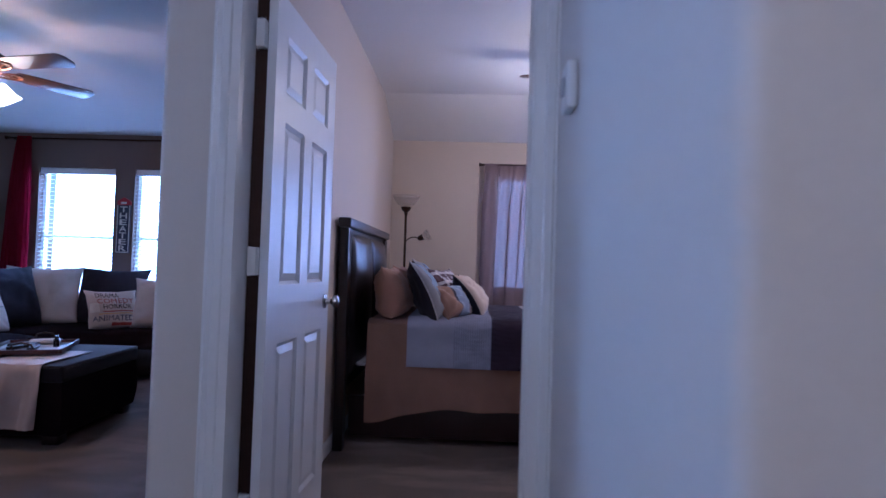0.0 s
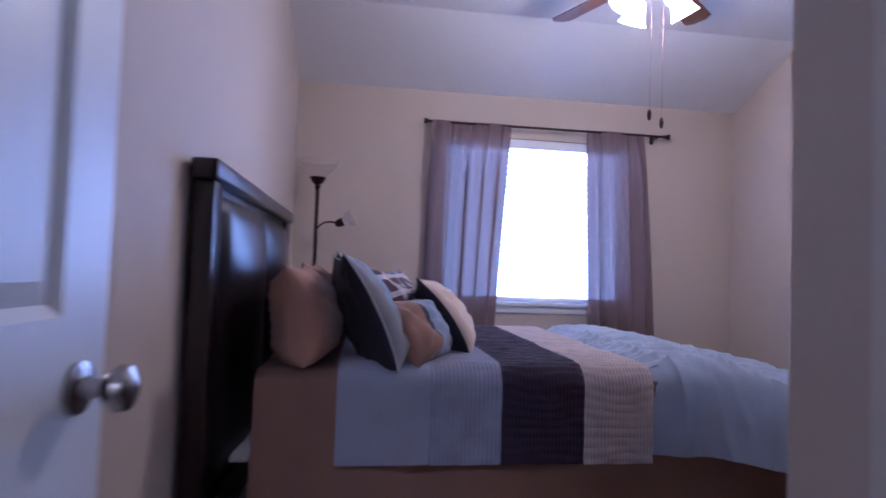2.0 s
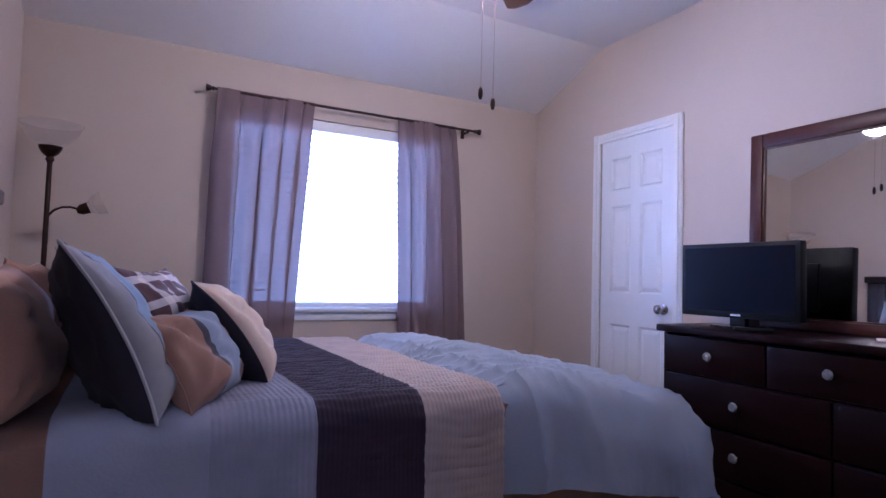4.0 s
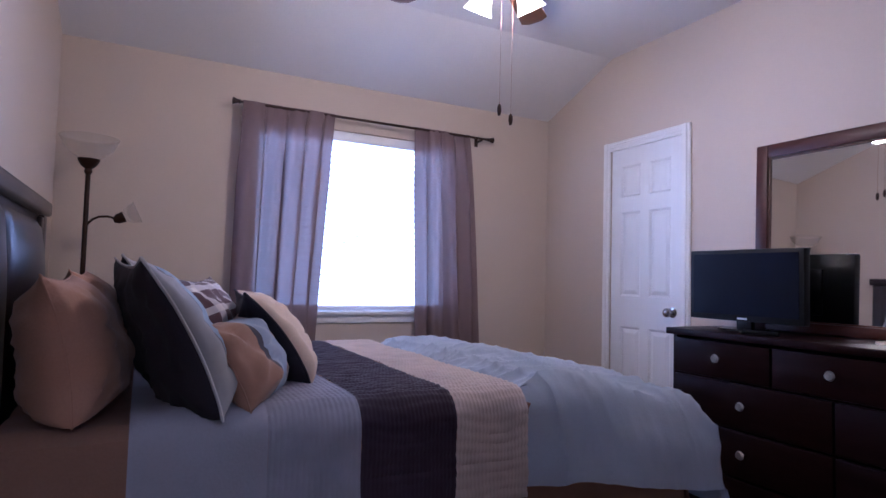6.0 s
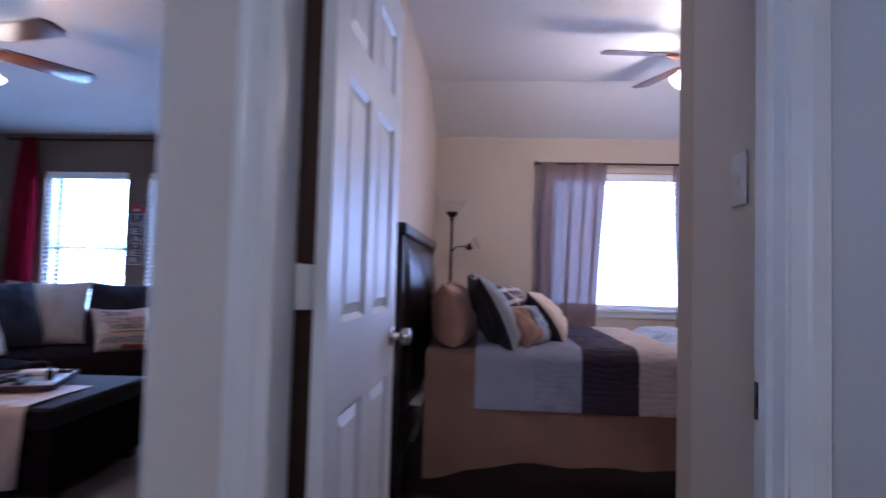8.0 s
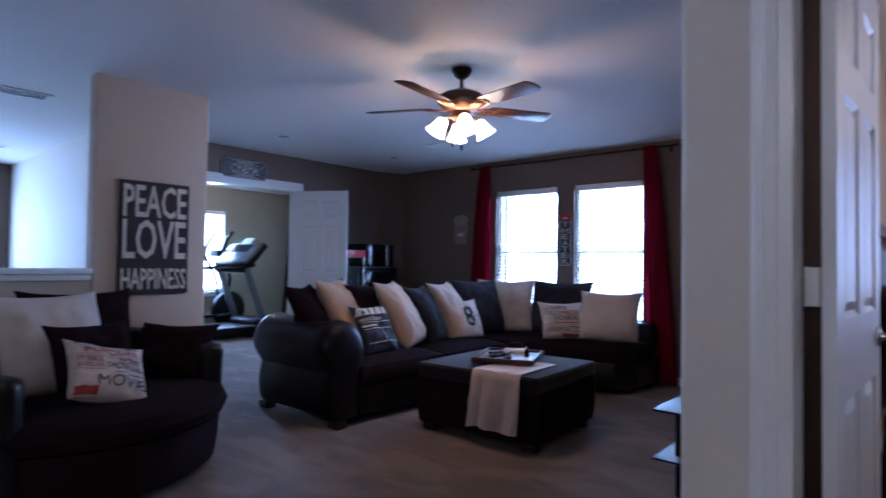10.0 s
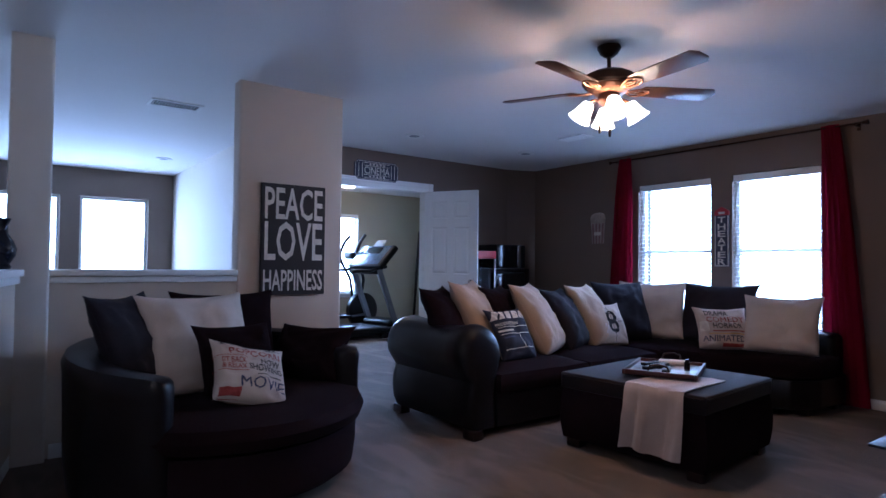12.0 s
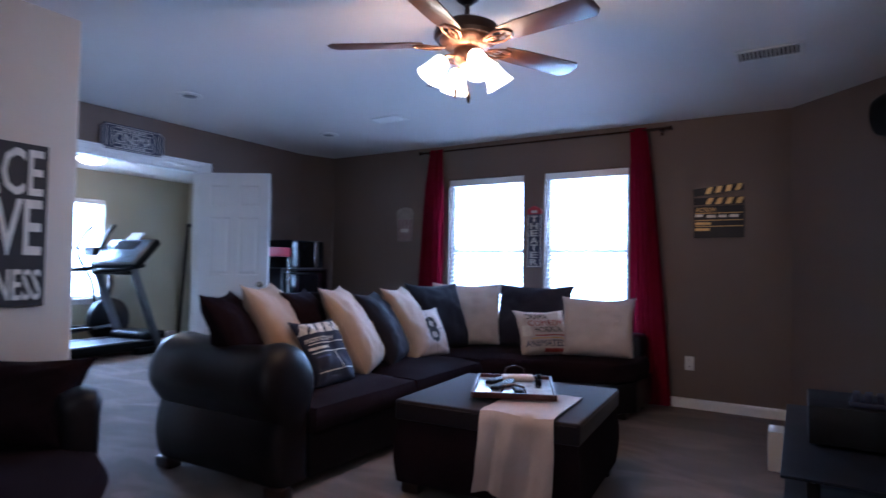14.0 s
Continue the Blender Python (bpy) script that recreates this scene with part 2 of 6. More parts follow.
WHITEPL = mat("white_plastic", (0.76, 0.75, 0.72), 0.4, vary=0.03, scale=8, bump=0.03)
SLAT = mat("white_blind_slat", (0.82, 0.82, 0.82), 0.45, vary=0.02, scale=4, bump=0.03)
INK = mat("black_print", (0.018, 0.018, 0.022), 0.8, vary=0.1)
REDINK = mat("red_print", (0.34, 0.045, 0.04), 0.8, vary=0.1)
BLUEINK = mat("blue_print", (0.045, 0.055, 0.13), 0.8, vary=0.1)
WHITEINK = mat("aged_white_paint", (0.74, 0.69, 0.62), 0.7, vary=0.15, scale=14, fine=90)
GOLDINK = mat("gold_paint", (0.72, 0.46, 0.16), 0.4, vary=0.15, scale=14, metal=0.3)
SIGNBLK = mat("worn_black_sign", (0.022, 0.018, 0.020), 0.6, vary=0.25, scale=9, fine=60)
SIGNBLUE = mat("dark_blue_sign", (0.03, 0.035, 0.07), 0.5, vary=0.2, scale=9)
CERAMIC = mat("dark_glazed_ceramic", (0.012, 0.014, 0.024), 0.15, vary=0.3, scale=14)
SHADEGLOW = glow("lit_frosted_glass", (1.0, 0.82, 0.58), 4.5)
FROST = sheer("frosted_glass", (0.72, 0.68, 0.66), 0.13)
MAUVE = sheer("mauve_sheer_curtain", (0.235, 0.17, 0.165), 0.979, 0.10)
REDSHEER = sheer("red_lined_curtain", (0.24, 0.008, 0.028), 0.975)

MIRROR = bpy.data.materials.new("silvered_mirror")
MIRROR.use_nodes = True
MIRROR.node_tree.nodes["Principled BSDF"].inputs["Metallic"].default_value = 1.0
MIRROR.node_tree.nodes["Principled BSDF"].inputs["Roughness"].default_value = 0.02
MIRROR.node_tree.nodes["Principled BSDF"].inputs["Base Color"].default_value = (0.86, 0.87, 0.87, 1)
GLASS = bpy.data.materials.new("window_glass")
GLASS.use_nodes = True
gn = GLASS.node_tree
gb = gn.nodes["Principled BSDF"]
gb.inputs["Transmission Weight"].default_value, gb.inputs["Roughness"].default_value, gb.inputs["IOR"].default_value = 1.0, 0.0, 1.1


# ---- mesh helpers ----
def B(*boxes, bev=0.0, seg=2):
    """A bmesh of axis-aligned boxes (x0, y0, z0, x1, y1, z1)."""
    bm = bmesh.new()
    for x0, y0, z0, x1, y1, z1 in boxes:
        r = bmesh.ops.create_cube(bm, size=1)
        for v in r["verts"]:
            v.co = Vector(((x0 + x1) / 2 + v.co.x * (x1 - x0), (y0 + y1) / 2 + v.co.y * (y1 - y0), (z0 + z1) / 2 + v.co.z * (z1 - z0)))
    if bev:
        bmesh.ops.bevel(bm, geom=list(bm.edges), offset=bev, segments=seg, profile=0.5, affect="EDGES")
    return bm


def lathe(profile, n=28, m=None):
    """A turned shape from (radius, z) rows."""
    bm = bmesh.new()
    rings = []
    for r, z in profile:
        rings.append([bm.verts.new((max(r, 1e-4) * math.cos(2 * math.pi * i / n), max(r, 1e-4) * math.sin(2 * math.pi * i / n), z)) for i in range(n)])
    for a, b in zip(rings, rings[1:]):
        for i in range(n):
            bm.faces.new((a[i], a[(i + 1) % n], b[(i + 1) % n], b[i]))
    bm.faces.new(list(reversed(rings[0])))
    bm.faces.new(rings[-1])
    bmesh.ops.recalc_face_normals(bm, faces=list(bm.faces))
    if m is not None:
        bm.transform(m)
    return bm


def tube(points, r, n=10):
    """A round bar along points."""
    bm = bmesh.new()
    pts = [Vector(p) for p in points]
    rings = []
    for i, p in enumerate(pts):
        d = (pts[min(i + 1, len(pts) - 1)] - pts[max(i - 1, 0)]).normalized()
        u = d.cross(Vector((0.13, 0.31, 0.94))).normalized() if abs(d.z) < 0.99 else Vector((1, 0, 0))
        v = d.cross(u).normalized()
        rings.append([bm.verts.new(p + r * (math.cos(2 * math.pi * k / n) * u + math.sin(2 * math.pi * k / n) * v)) for k in range(n)])
    for a, b in zip(rings, rings[1:]):
        for k in range(n):
            bm.faces.new((a[k], a[(k + 1) % n], b[(k + 1) % n], b[k]))
    bm.faces.new(rings[0]), bm.faces.new(list(reversed(rings[-1])))
    bmesh.ops.recalc_face_normals(bm, faces=list(bm.faces))
    return bm


def prism(outline, z0, z1, bev=0.0):
    """An outline (x, y), anticlockwise, raised from z0 to z1."""
    bm = bmesh.new()
    lo, hi = [bm.verts.new((x, y, z0)) for x, y in outline], [bm.verts.new((x, y, z1)) for x, y in outline]
    n = len(outline)
    bm.faces.new(list(reversed(lo))), bm.faces.new(hi)
    for i in range(n):
        bm.faces.new((lo[i], lo[(i + 1) % n], hi[(i + 1) % n], hi[i]))
    if bev:
        bmesh.ops.bevel(bm, geom=list(bm.edges), offset=bev, segments=2, profile=0.5, affect="EDGES")
    return bm


def mesh_of(name, bm, material, smooth=False):
    me = bpy.data.meshes.new(name)
    bm.to_mesh(me)
    bm.free()
    for m in (material if isinstance(material, (list, tuple)) else [material]):
        me.materials.append(m)
    if smooth:
        me.polygons.foreach_set("use_smooth", [True] * len(me.polygons))
        me.set_sharp_from_angle(angle=radians(38))
    return me


def part(name, bm, material, parent, label="", at=None, smooth=True):
    """One mesh object under a thing or a part."""
    ob = new(name, mesh_of(name, bm, material, smooth))
    ob.parent = parent
    if at is not None:
        ob.matrix_basis = at
    return tagged(ob, label)


def thing(name, label, category, at=None, group=""):
    ob = new(name)
    ob.matrix_world = at if at is not None else Matrix()
    return tagged(ob, label, category, group)


def solid(name, bm, material, label, category, at=None, group="", smooth=True):
    """A thing that is one mesh."""
    ob = new(name, mesh_of(name, bm, material, smooth))
    if at is not None:
        ob.matrix_world = at
    return tagged(ob, label, category, group)


def setting(name, bm, material, label="", category="", smooth=False):
    ob = new(name, mesh_of(name, bm, material, smooth))
    return tagged(ob, label, category, kind="structure")


def lettering(body, size, depth=0.002, align="CENTER", width=1.0, bold=0.0):
    """Letters as a bmesh in the xy plane, facing +z, centred on the origin."""
    cu = bpy.data.curves.new("letters", "FONT")
    cu.body, cu.size, cu.extrude, cu.align_x, cu.align_y = body, size, depth, align, "CENTER"
    cu.resolution_u, cu.offset = 2, bold
    ob = bpy.data.objects.new("letters", cu)
    scene.collection.objects.link(ob)
    dg = bpy.context.evaluated_depsgraph_get()
    me = bpy.data.meshes.new_from_object(ob.evaluated_get(dg))
    bpy.data.objects.remove(ob)
    bm = bmesh.new()
    bm.from_mesh(me)
    bpy.data.meshes.remove(me)
    if width != 1.0:
        bm.transform(Matrix.Diagonal((width, 1, 1, 1)))
    return bm


def fit_text(body, w, h, depth=0.002, bold=0.012):
    """Letters stretched to a width and a height."""
    bm = lettering(body, 1.0, 1.0, bold=0.0 if "M" in body else bold)
    xs, ys = [v.co.x for v in bm.verts], [v.co.y for v in bm.verts]
    cx, cy = (min(xs) + max(xs)) / 2, (min(ys) + max(ys)) / 2
    for v in bm.verts:
        v.co = Vector(((v.co.x - cx) * w / (max(xs) - min(xs)), (v.co.y - cy) * h / (max(ys) - min(ys)), v.co.z * depth))
    return bm


# ---- the large structure ----
H = 2.46          # ceiling of the game room and hall
HB = 2.70         # flat ceiling of the bedroom
WX0, WX1 = -0.886, -0.735      # wall between game room and bedroom
EY0, EY1 = 1.925, 2.03          # wall with the bedroom door
NY, NY2 = 6.35, 6.50           # window wall of the game room
BY, BY2 = 6.14, 6.34           # window wall of the bedroom
EX, EX2 = 2.57, 2.70           # closet wall of the bedroom

# the main floor stops at the stairwell
setting("floor", B((-4.92, 0.16, -0.12, 2.70, 6.50, 0.0), (-2.70, -1.75, -0.12, 1.75, 0.16, 0.0), (-10.1, 2.60, -0.12, -4.92, 7.05, 0.0)), CARPET,
        "beige cut-pile carpet with traffic marks", "carpet")


def wall_with_holes(name, axis, a0, a1, u0, u1, z0, z1, holes, material, label, category="wall"):
    """A wall slab between a0 and a1 on one axis, u0..u1 along the other, with openings (u0, u1, z0, z1)."""
    us = sorted({u0, u1, *[h[0] for h in holes], *[h[1] for h in holes]})
    zs = sorted({z0, z1, *[h[2] for h in holes], *[h[3] for h in holes]})
    boxes = []
    for ua, ub in zip(us, us[1:]):
        run = None
        for za, zb in zip(zs, zs[1:]):
            if any(h[0] <= ua and ub <= h[1] and h[2] <= za and zb <= h[3] for h in holes):
                if run:
                    boxes.append((ua, ub, *run))
                run = None
            else:
                run = (run[0], zb) if run else (za, zb)
        if run:
            boxes.append((ua, ub, *run))
    bm = B(*[((a0, u, z, a1, v, w) if axis == "x" else (u, a0, z, v, a1, w)) for u, v, z, w in boxes])
    return setting(name, bm, material, label, category)


BW = (0.30, 1.74, 0.90, 2.11)      # bedroom window
LW1, LW2 = (-4.66, -3.80, 0.58, 2.09), (-3.58, -2.78, 0.58, 2.09)   # game room windows
DOOR = (-0.655, 0.278, 0.0, 2.05)   # bedroom door opening
CLOSET = (4.815, 5.42, 0.0, 2.04)
GYM = (3.10, 4.64, 0.0, 2.06)
GW = (4.72, 5.62, 0.64, 2.05)
VW1, VW2 = (1.34, 2.20, 0.80, 2.07), (0.24, 1.11, 0.80, 2.07)

wall_with_holes("wall_north_bedroom", "y", BY, BY2, WX1, EX2, 0, 2.75, [BW], BEIGE, "beige painted bedroom wall with a window")
wall_with_holes("wall_east_bedroom", "x", EX, EX2, 2.50, BY, 0, 2.75, [CLOSET], BEIGE, "beige painted bedroom wall with a closet door")
setting("wall_south_bedroom", B((0.311, 2.52, 0, EX, 2.64, 2.75)), BEIGE, "beige painted bedroom wall", "wall")
# a beige wall; the lighter cream stands in for missing light on it
setting("wall_vestibule", B((0.311, EY1, 0, 0.46, 2.52, 2.75)), CREAM, "short beige wall beside the bedroom door, coloured lighter to look more lit", "wall")


def bullnose(outline, radius, which, steps=5):
    """Round the corners of an outline that are listed."""
    out = []
    n = len(outline)
    for i, p in enumerate(outline):
        if i not in which:
            out.append(p)
            continue
        p, a, b = Vector(p), Vector(outline[i - 1]), Vector(outline[(i + 1) % n])
        u, v = (a - p).normalized() * radius, (b - p).normalized() * radius
        c = p + u + v
        for k in range(steps + 1):
            f = k / steps * math.pi / 2
            out.append(tuple(c - v * math.cos(f) - u * math.sin(f)))
    return out


# wall between the game room and the bedroom, one piece with the strip left of the bedroom door
setting("wall_west_bedroom", B((WX0 + 0.075, EY1, 0, WX1, BY, 2.75)), BEIGE, "beige painted bedroom wall behind the bed", "wall")
setting("wall_corner", prism(bullnose([(WX0, EY0), (DOOR[0], EY0), (DOOR[0], EY1 - 0.002), (WX0 + 0.001, EY1 - 0.002)], 0.022, {0}), 0, H), CREAM,
        "cream painted wall end beside the bedroom door", "wall", smooth=True)
setting("wall_east_living", B((WX0, EY1, 0, WX0 + 0.073, 5.72, H)), TAUPE, "taupe painted game room wall", "wall")
setting("wall_diagonal", prism([(WX0, 5.66), (WX0 + 0.07, 5.78), (-1.47, 6.42), (-1.525, NY + 0.005)], 0, H), TAUPE, "taupe painted diagonal corner wall", "wall")
setting("wall_door_head", B((DOOR[0], EY0, DOOR[3], DOOR[1], EY1, H)), CREAM, "cream painted wall above the bedroom door", "wall")
setting("wall_door_right", B((DOOR[1], EY0, 0, 0.329, EY1, H)), CREAM, "narrow cream wall strip beside the door", "wall")
setting("wall_hall", prism(bullnose([(0.33, 0.74), (1.60, 0.74), (1.60, EY0 + 0.05), (0.33, EY0 + 0.05)], 0.03, {0}), 0, H), CREAM, "cream painted hall wall with a rounded corner", "wall", smooth=True)
setting("wall_hall_east", B((1.60, -1.75, 0, 1.75, 2.0, H)), CREAM, "cream painted hall wall", "wall")
setting("wall_hall_south", B((-10.3, -1.75, -2.7, 1.60, -1.60, H)), CREAM, "cream painted wall", "wall")
setting("half_wall_stairs", B((-2.75, -1.60, -2.7, -2.60, 0.135, 1.07)), CREAM, "cream painted half wall beside the stairs", "half wall")
wall_with_holes("wall_north_living", "y", NY, NY2, -6.60, WX0 - 0.002, 0, H, [LW1, LW2], TAUPE, "taupe painted wall with two windows")
wall_with_holes("wall_west_living", "x", -6.57, -6.45, 2.66, NY, 0, H, [GYM], TAUPE, "taupe painted wall with a double door to the gym")
setting("wall_chamfer", prism([(-6.455, 5.95), (-6.30, NY + 0.004), (-6.455, NY + 0.004)], 0, H), TAUPE, "taupe painted corner", "wall")

# half walls round the stairs
setting("wall_column", prism(bullnose([(-4.79, 1.855), (-4.79, 2.66), (-4.92, 2.66), (-4.92, 1.855)], 0.018, {0, 1}), 0, H), BEIGE, "beige painted wall column with a sign", "wall", smooth=True)
setting("wall_stair_side", B((-6.45, 2.53, 0, -4.92, 2.66, H), (-10.1, 2.53, -2.7, -6.57, 2.66, H), (-6.57, 2.53, -2.7, -4.92, 2.66, -0.12), (-6.57, 2.53, 0, -6.45, 2.66, H)), CREAM, "cream painted wall of the stairwell", "wall")
setting("half_wall_west", B((-4.92, 0.76, -0.12, -4.80, 1.855, 1.07)), BEIGE, "beige painted half wall above the stairs", "half wall")
HW = [(-4.72, 0.60), (-4.72, 0.48), (-2.62, 0.16), (-2.62, 0.28)]      # plan of the half wall beside the stairs, a little askew
setting("half_wall_south", prism(HW, -0.12, 1.07), BEIGE, "beige painted half wall above the stairs", "half wall")
setting("wall_post", prism(bullnose([(-4.92, 0.55), (-4.72, 0.55), (-4.72, 0.76), (-4.92, 0.76)], 0.018, {1, 2}), -0.12, H), CREAM, "cream painted square post", "post", smooth=True)
setting("ledge_west", B((-4.96, 0.762, 1.072, -4.755, 1.853, 1.11), (-4.945, 0.762, 1.03, -4.778, 1.853, 1.068), bev=0.006), TRIM, "white painted wooden cap on the half wall", "ledge", smooth=True)
for z0, z1, d in ((1.072, 1.11, 0.04), (1.03, 1.068, 0.022)):
    setting("ledge_south", prism([(-4.718, 0.60 + d), (-4.718, 0.48 - d), (-2.602, 0.16 - d), (-2.602, 0.28 + d)], z0, z1, 0.005), TRIM, "white painted wooden cap on the half wall", "ledge", smooth=True)
wall_with_holes("wall_stair_west", "x", -10.25, -10.10, -1.60, 2.53, -2.7, H, [VW1, VW2], TAUPE, "taupe painted stairwell wall with two windows")
setting("floor_below", B((-10.25, -1.75, -2.8, -2.6, 2.66, -2.7)), CARPET, "carpet of the storey below", "carpet")

# gym
wall_with_holes("wall_west_gym", "x", -10.15, -10.00, 2.66, 7.05, 0, H, [GW], OLIVE, "khaki painted gym wall with a window")
setting("wall_north_gym", B((-10.0, 6.95, 0, -6.57, 7.05, H), (-6.60, 6.35, 0, -6.57, 6.95, H)), OLIVE, "khaki painted gym wall", "wall")
setting("wall_lining_gym", B((-10.0, 2.66, 0, -6.60, 2.68, H)), OLIVE, "khaki painted gym wall", "wall")

# ceilings
setting("ceiling_living", B((-10.25, -1.75, H, WX0 + 0.07, 7.05, H + 0.1), (WX0 + 0.07, -1.75, H, 1.75, EY0 + 0.10, H + 0.1)), CEIL, "white textured ceiling", "ceiling")
sec = [(EY1, HB), (5.42, HB), (BY, 2.42), (BY, 2.55), (5.40, 2.82), (EY1, 2.82)]
bm = bmesh.new()
rows_ = [[bm.verts.new((x, y, z)) for y, z in sec] for x in (WX1 - 0.05, EX + 0.05)]
for i in range(len(sec)):
    bm.faces.new((rows_[0][i], rows_[0][(i + 1) % 6], rows_[1][(i + 1) % 6], rows_[1][i]))
bm.faces.new(rows_[0]), bm.faces.new(rows_[1])
bmesh.ops.recalc_face_normals(bm, faces=list(bm.faces))
setting("ceiling_bedroom", bm, CEIL, "white textured ceiling sloping down to the window wall", "ceiling")


# ---- trim ----
def baseboard(name, pts):
    """A moulded board along a run of floor points, standing on its left-hand side."""
    for i, (p, q) in enumerate(zip(pts, pts[1:])):
        p, q = Vector((*p, 0)), Vector((*q, 0))
        d = (q - p).normalized()
        nrm = Vector((-d.y, d.x, 0))
        bm = bmesh.new()
        prof = [(0, 0), (0.014, 0), (0.014, 0.062), (0.010, 0.076), (0.005, 0.083), (0, 0.083)]
        ends = [[bm.verts.new(c + nrm * a + Vector((0, 0, z + 0.001))) for a, z in prof] for c in (p, q)]
        for k in range(6):
            bm.faces.new((ends[0][k], ends[0][(k + 1) % 6], ends[1][(k + 1) % 6], ends[1][k]))
        bm.faces.new(ends[0]), bm.faces.new(ends[1])
        bmesh.ops.recalc_face_normals(bm, faces=list(bm.faces))
        setting(name, bm, TRIM, "white painted baseboard", "baseboard")


baseboard("baseboard", [(-1.525, NY), (-6.30, NY)])
baseboard("baseboard", [(-6.45, 5.95), (-6.45, 4.77)])
baseboard("baseboard", [(WX0, 2.0), (WX0, 5.66), (-1.525, NY)])
baseboard("baseboard", [(WX1, BY), (WX1, 2.10)])
baseboard("baseboard", [(EX, 5.47), (EX, BY), (WX1, BY)])
baseboard("baseboard", [(EX, 2.64), (EX, 4.74)])
baseboard("baseboard", [(0.311, 2.10), (0.311, 2.64), (EX, 2.64)])
baseboard("baseboard", [(-4.79, 2.64), (-4.79, 0.78)])
baseboard("baseboard", [(-2.62, 0.28), (-4.70, 0.597)])
baseboard("baseboard", [(-10.0, 2.70), (-10.0, 6.95), (-6.60, 6.95)][::-1])


def casing(name, axis, face, out, u0, u1, top, w=0.085):
    """A moulded door casing on a wall face; out: +1 or -1, the side it stands on."""
    for a, b, z0, z1 in ((u0 - w, u0, 0, top + w), (u1, u1 + w, 0, top + w), (u0, u1, top, top + w)):
        bm = bmesh.new()
        steps = [(0.0, 0.012), (0.30, 0.015), (0.36, 0.021), (0.62, 0.021), (0.68, 0.014), (0.86, 0.017), (1.0, 0.008)]
        head = (b - a) > 0.2
        for (f0, d0), (f1, d1) in zip(steps, steps[1:]):
            if head:
                lo, hi = z0 + f0 * w, z0 + f1 * w
                q = [(a, d0, lo), (b, d0, lo), (b, d1, hi), (a, d1, hi)]
            else:
                flip = a < u0
                p0, p1 = (b - f0 * w, b - f1 * w) if flip else (a + f0 * w, a + f1 * w)
                q = [(p0, d0, z0), (p1, d1, z0), (p1, d1, z1), (p0, d0, z1)]
            for layer in (1, 0):
                vs = [bm.verts.new(((u, face + out * d * layer, z) if axis == "y" else (face + out * d * layer, u, z))) for u, d, z in q]
                bm.faces.new(vs)
        bm2 = B(((a, min(face, face + out * 0.012), z0, b, max(face, face + out * 0.012), z1) if axis == "y" else (min(face, face + out * 0.012), a, z0, max(face, face + out * 0.012), b, z1)))
        tmp = bpy.data.meshes.new("tmp")
        bm2.to_mesh(tmp)
        bm2.free()
        bm.from_mesh(tmp)
        bpy.data.meshes.remove(tmp)
        bmesh.ops.recalc_face_normals(bm, faces=list(bm.faces))
        setting(name, bm, TRIM, "white moulded door casing", "trim")


casing("trim_bedroom_door", "y", EY0, -1, DOOR[0] + 0.018, DOOR[1] - 0.012, DOOR[3] - 0.018)
casing("trim_closet_door", "x", EX, -1, CLOSET[0], CLOSET[1], CLOSET[3], 0.06)
casing("trim_gym_door", "x", -6.45, 1, GYM[0], GYM[1], GYM[3], 0.085)
setting("jamb_bedroom_door", B((DOOR[0], EY0 - 0.004, 0, DOOR[0] + 0.018, EY1 + 0.004, DOOR[3] - 0.018), (DOOR[1] - 0.018, EY0 - 0.004, 0, DOOR[1], EY1 + 0.004, DOOR[3] - 0.018),
                               (DOOR[0], EY0 - 0.004, DOOR[3] - 0.018, DOOR[1], EY1 + 0.004, DOOR[3]), (DOOR[1] - 0.03, 1.962, 0, DOOR[1] - 0.018, 1.99, DOOR[3] - 0.02)), TRIM, "white painted door jamb", "trim")
setting("jamb_gym_door", B((-6.574, GYM[0], 0, -6.446, GYM[0] + 0.02, GYM[3]), (-6.574, GYM[1] - 0.02, 0, -6.446, GYM[1], GYM[3]), (-6.574, GYM[0] + 0.02, GYM[3] - 0.02, -6.446, GYM[1] - 0.02, GYM[3])), TRIM, "white painted door jamb", "trim")


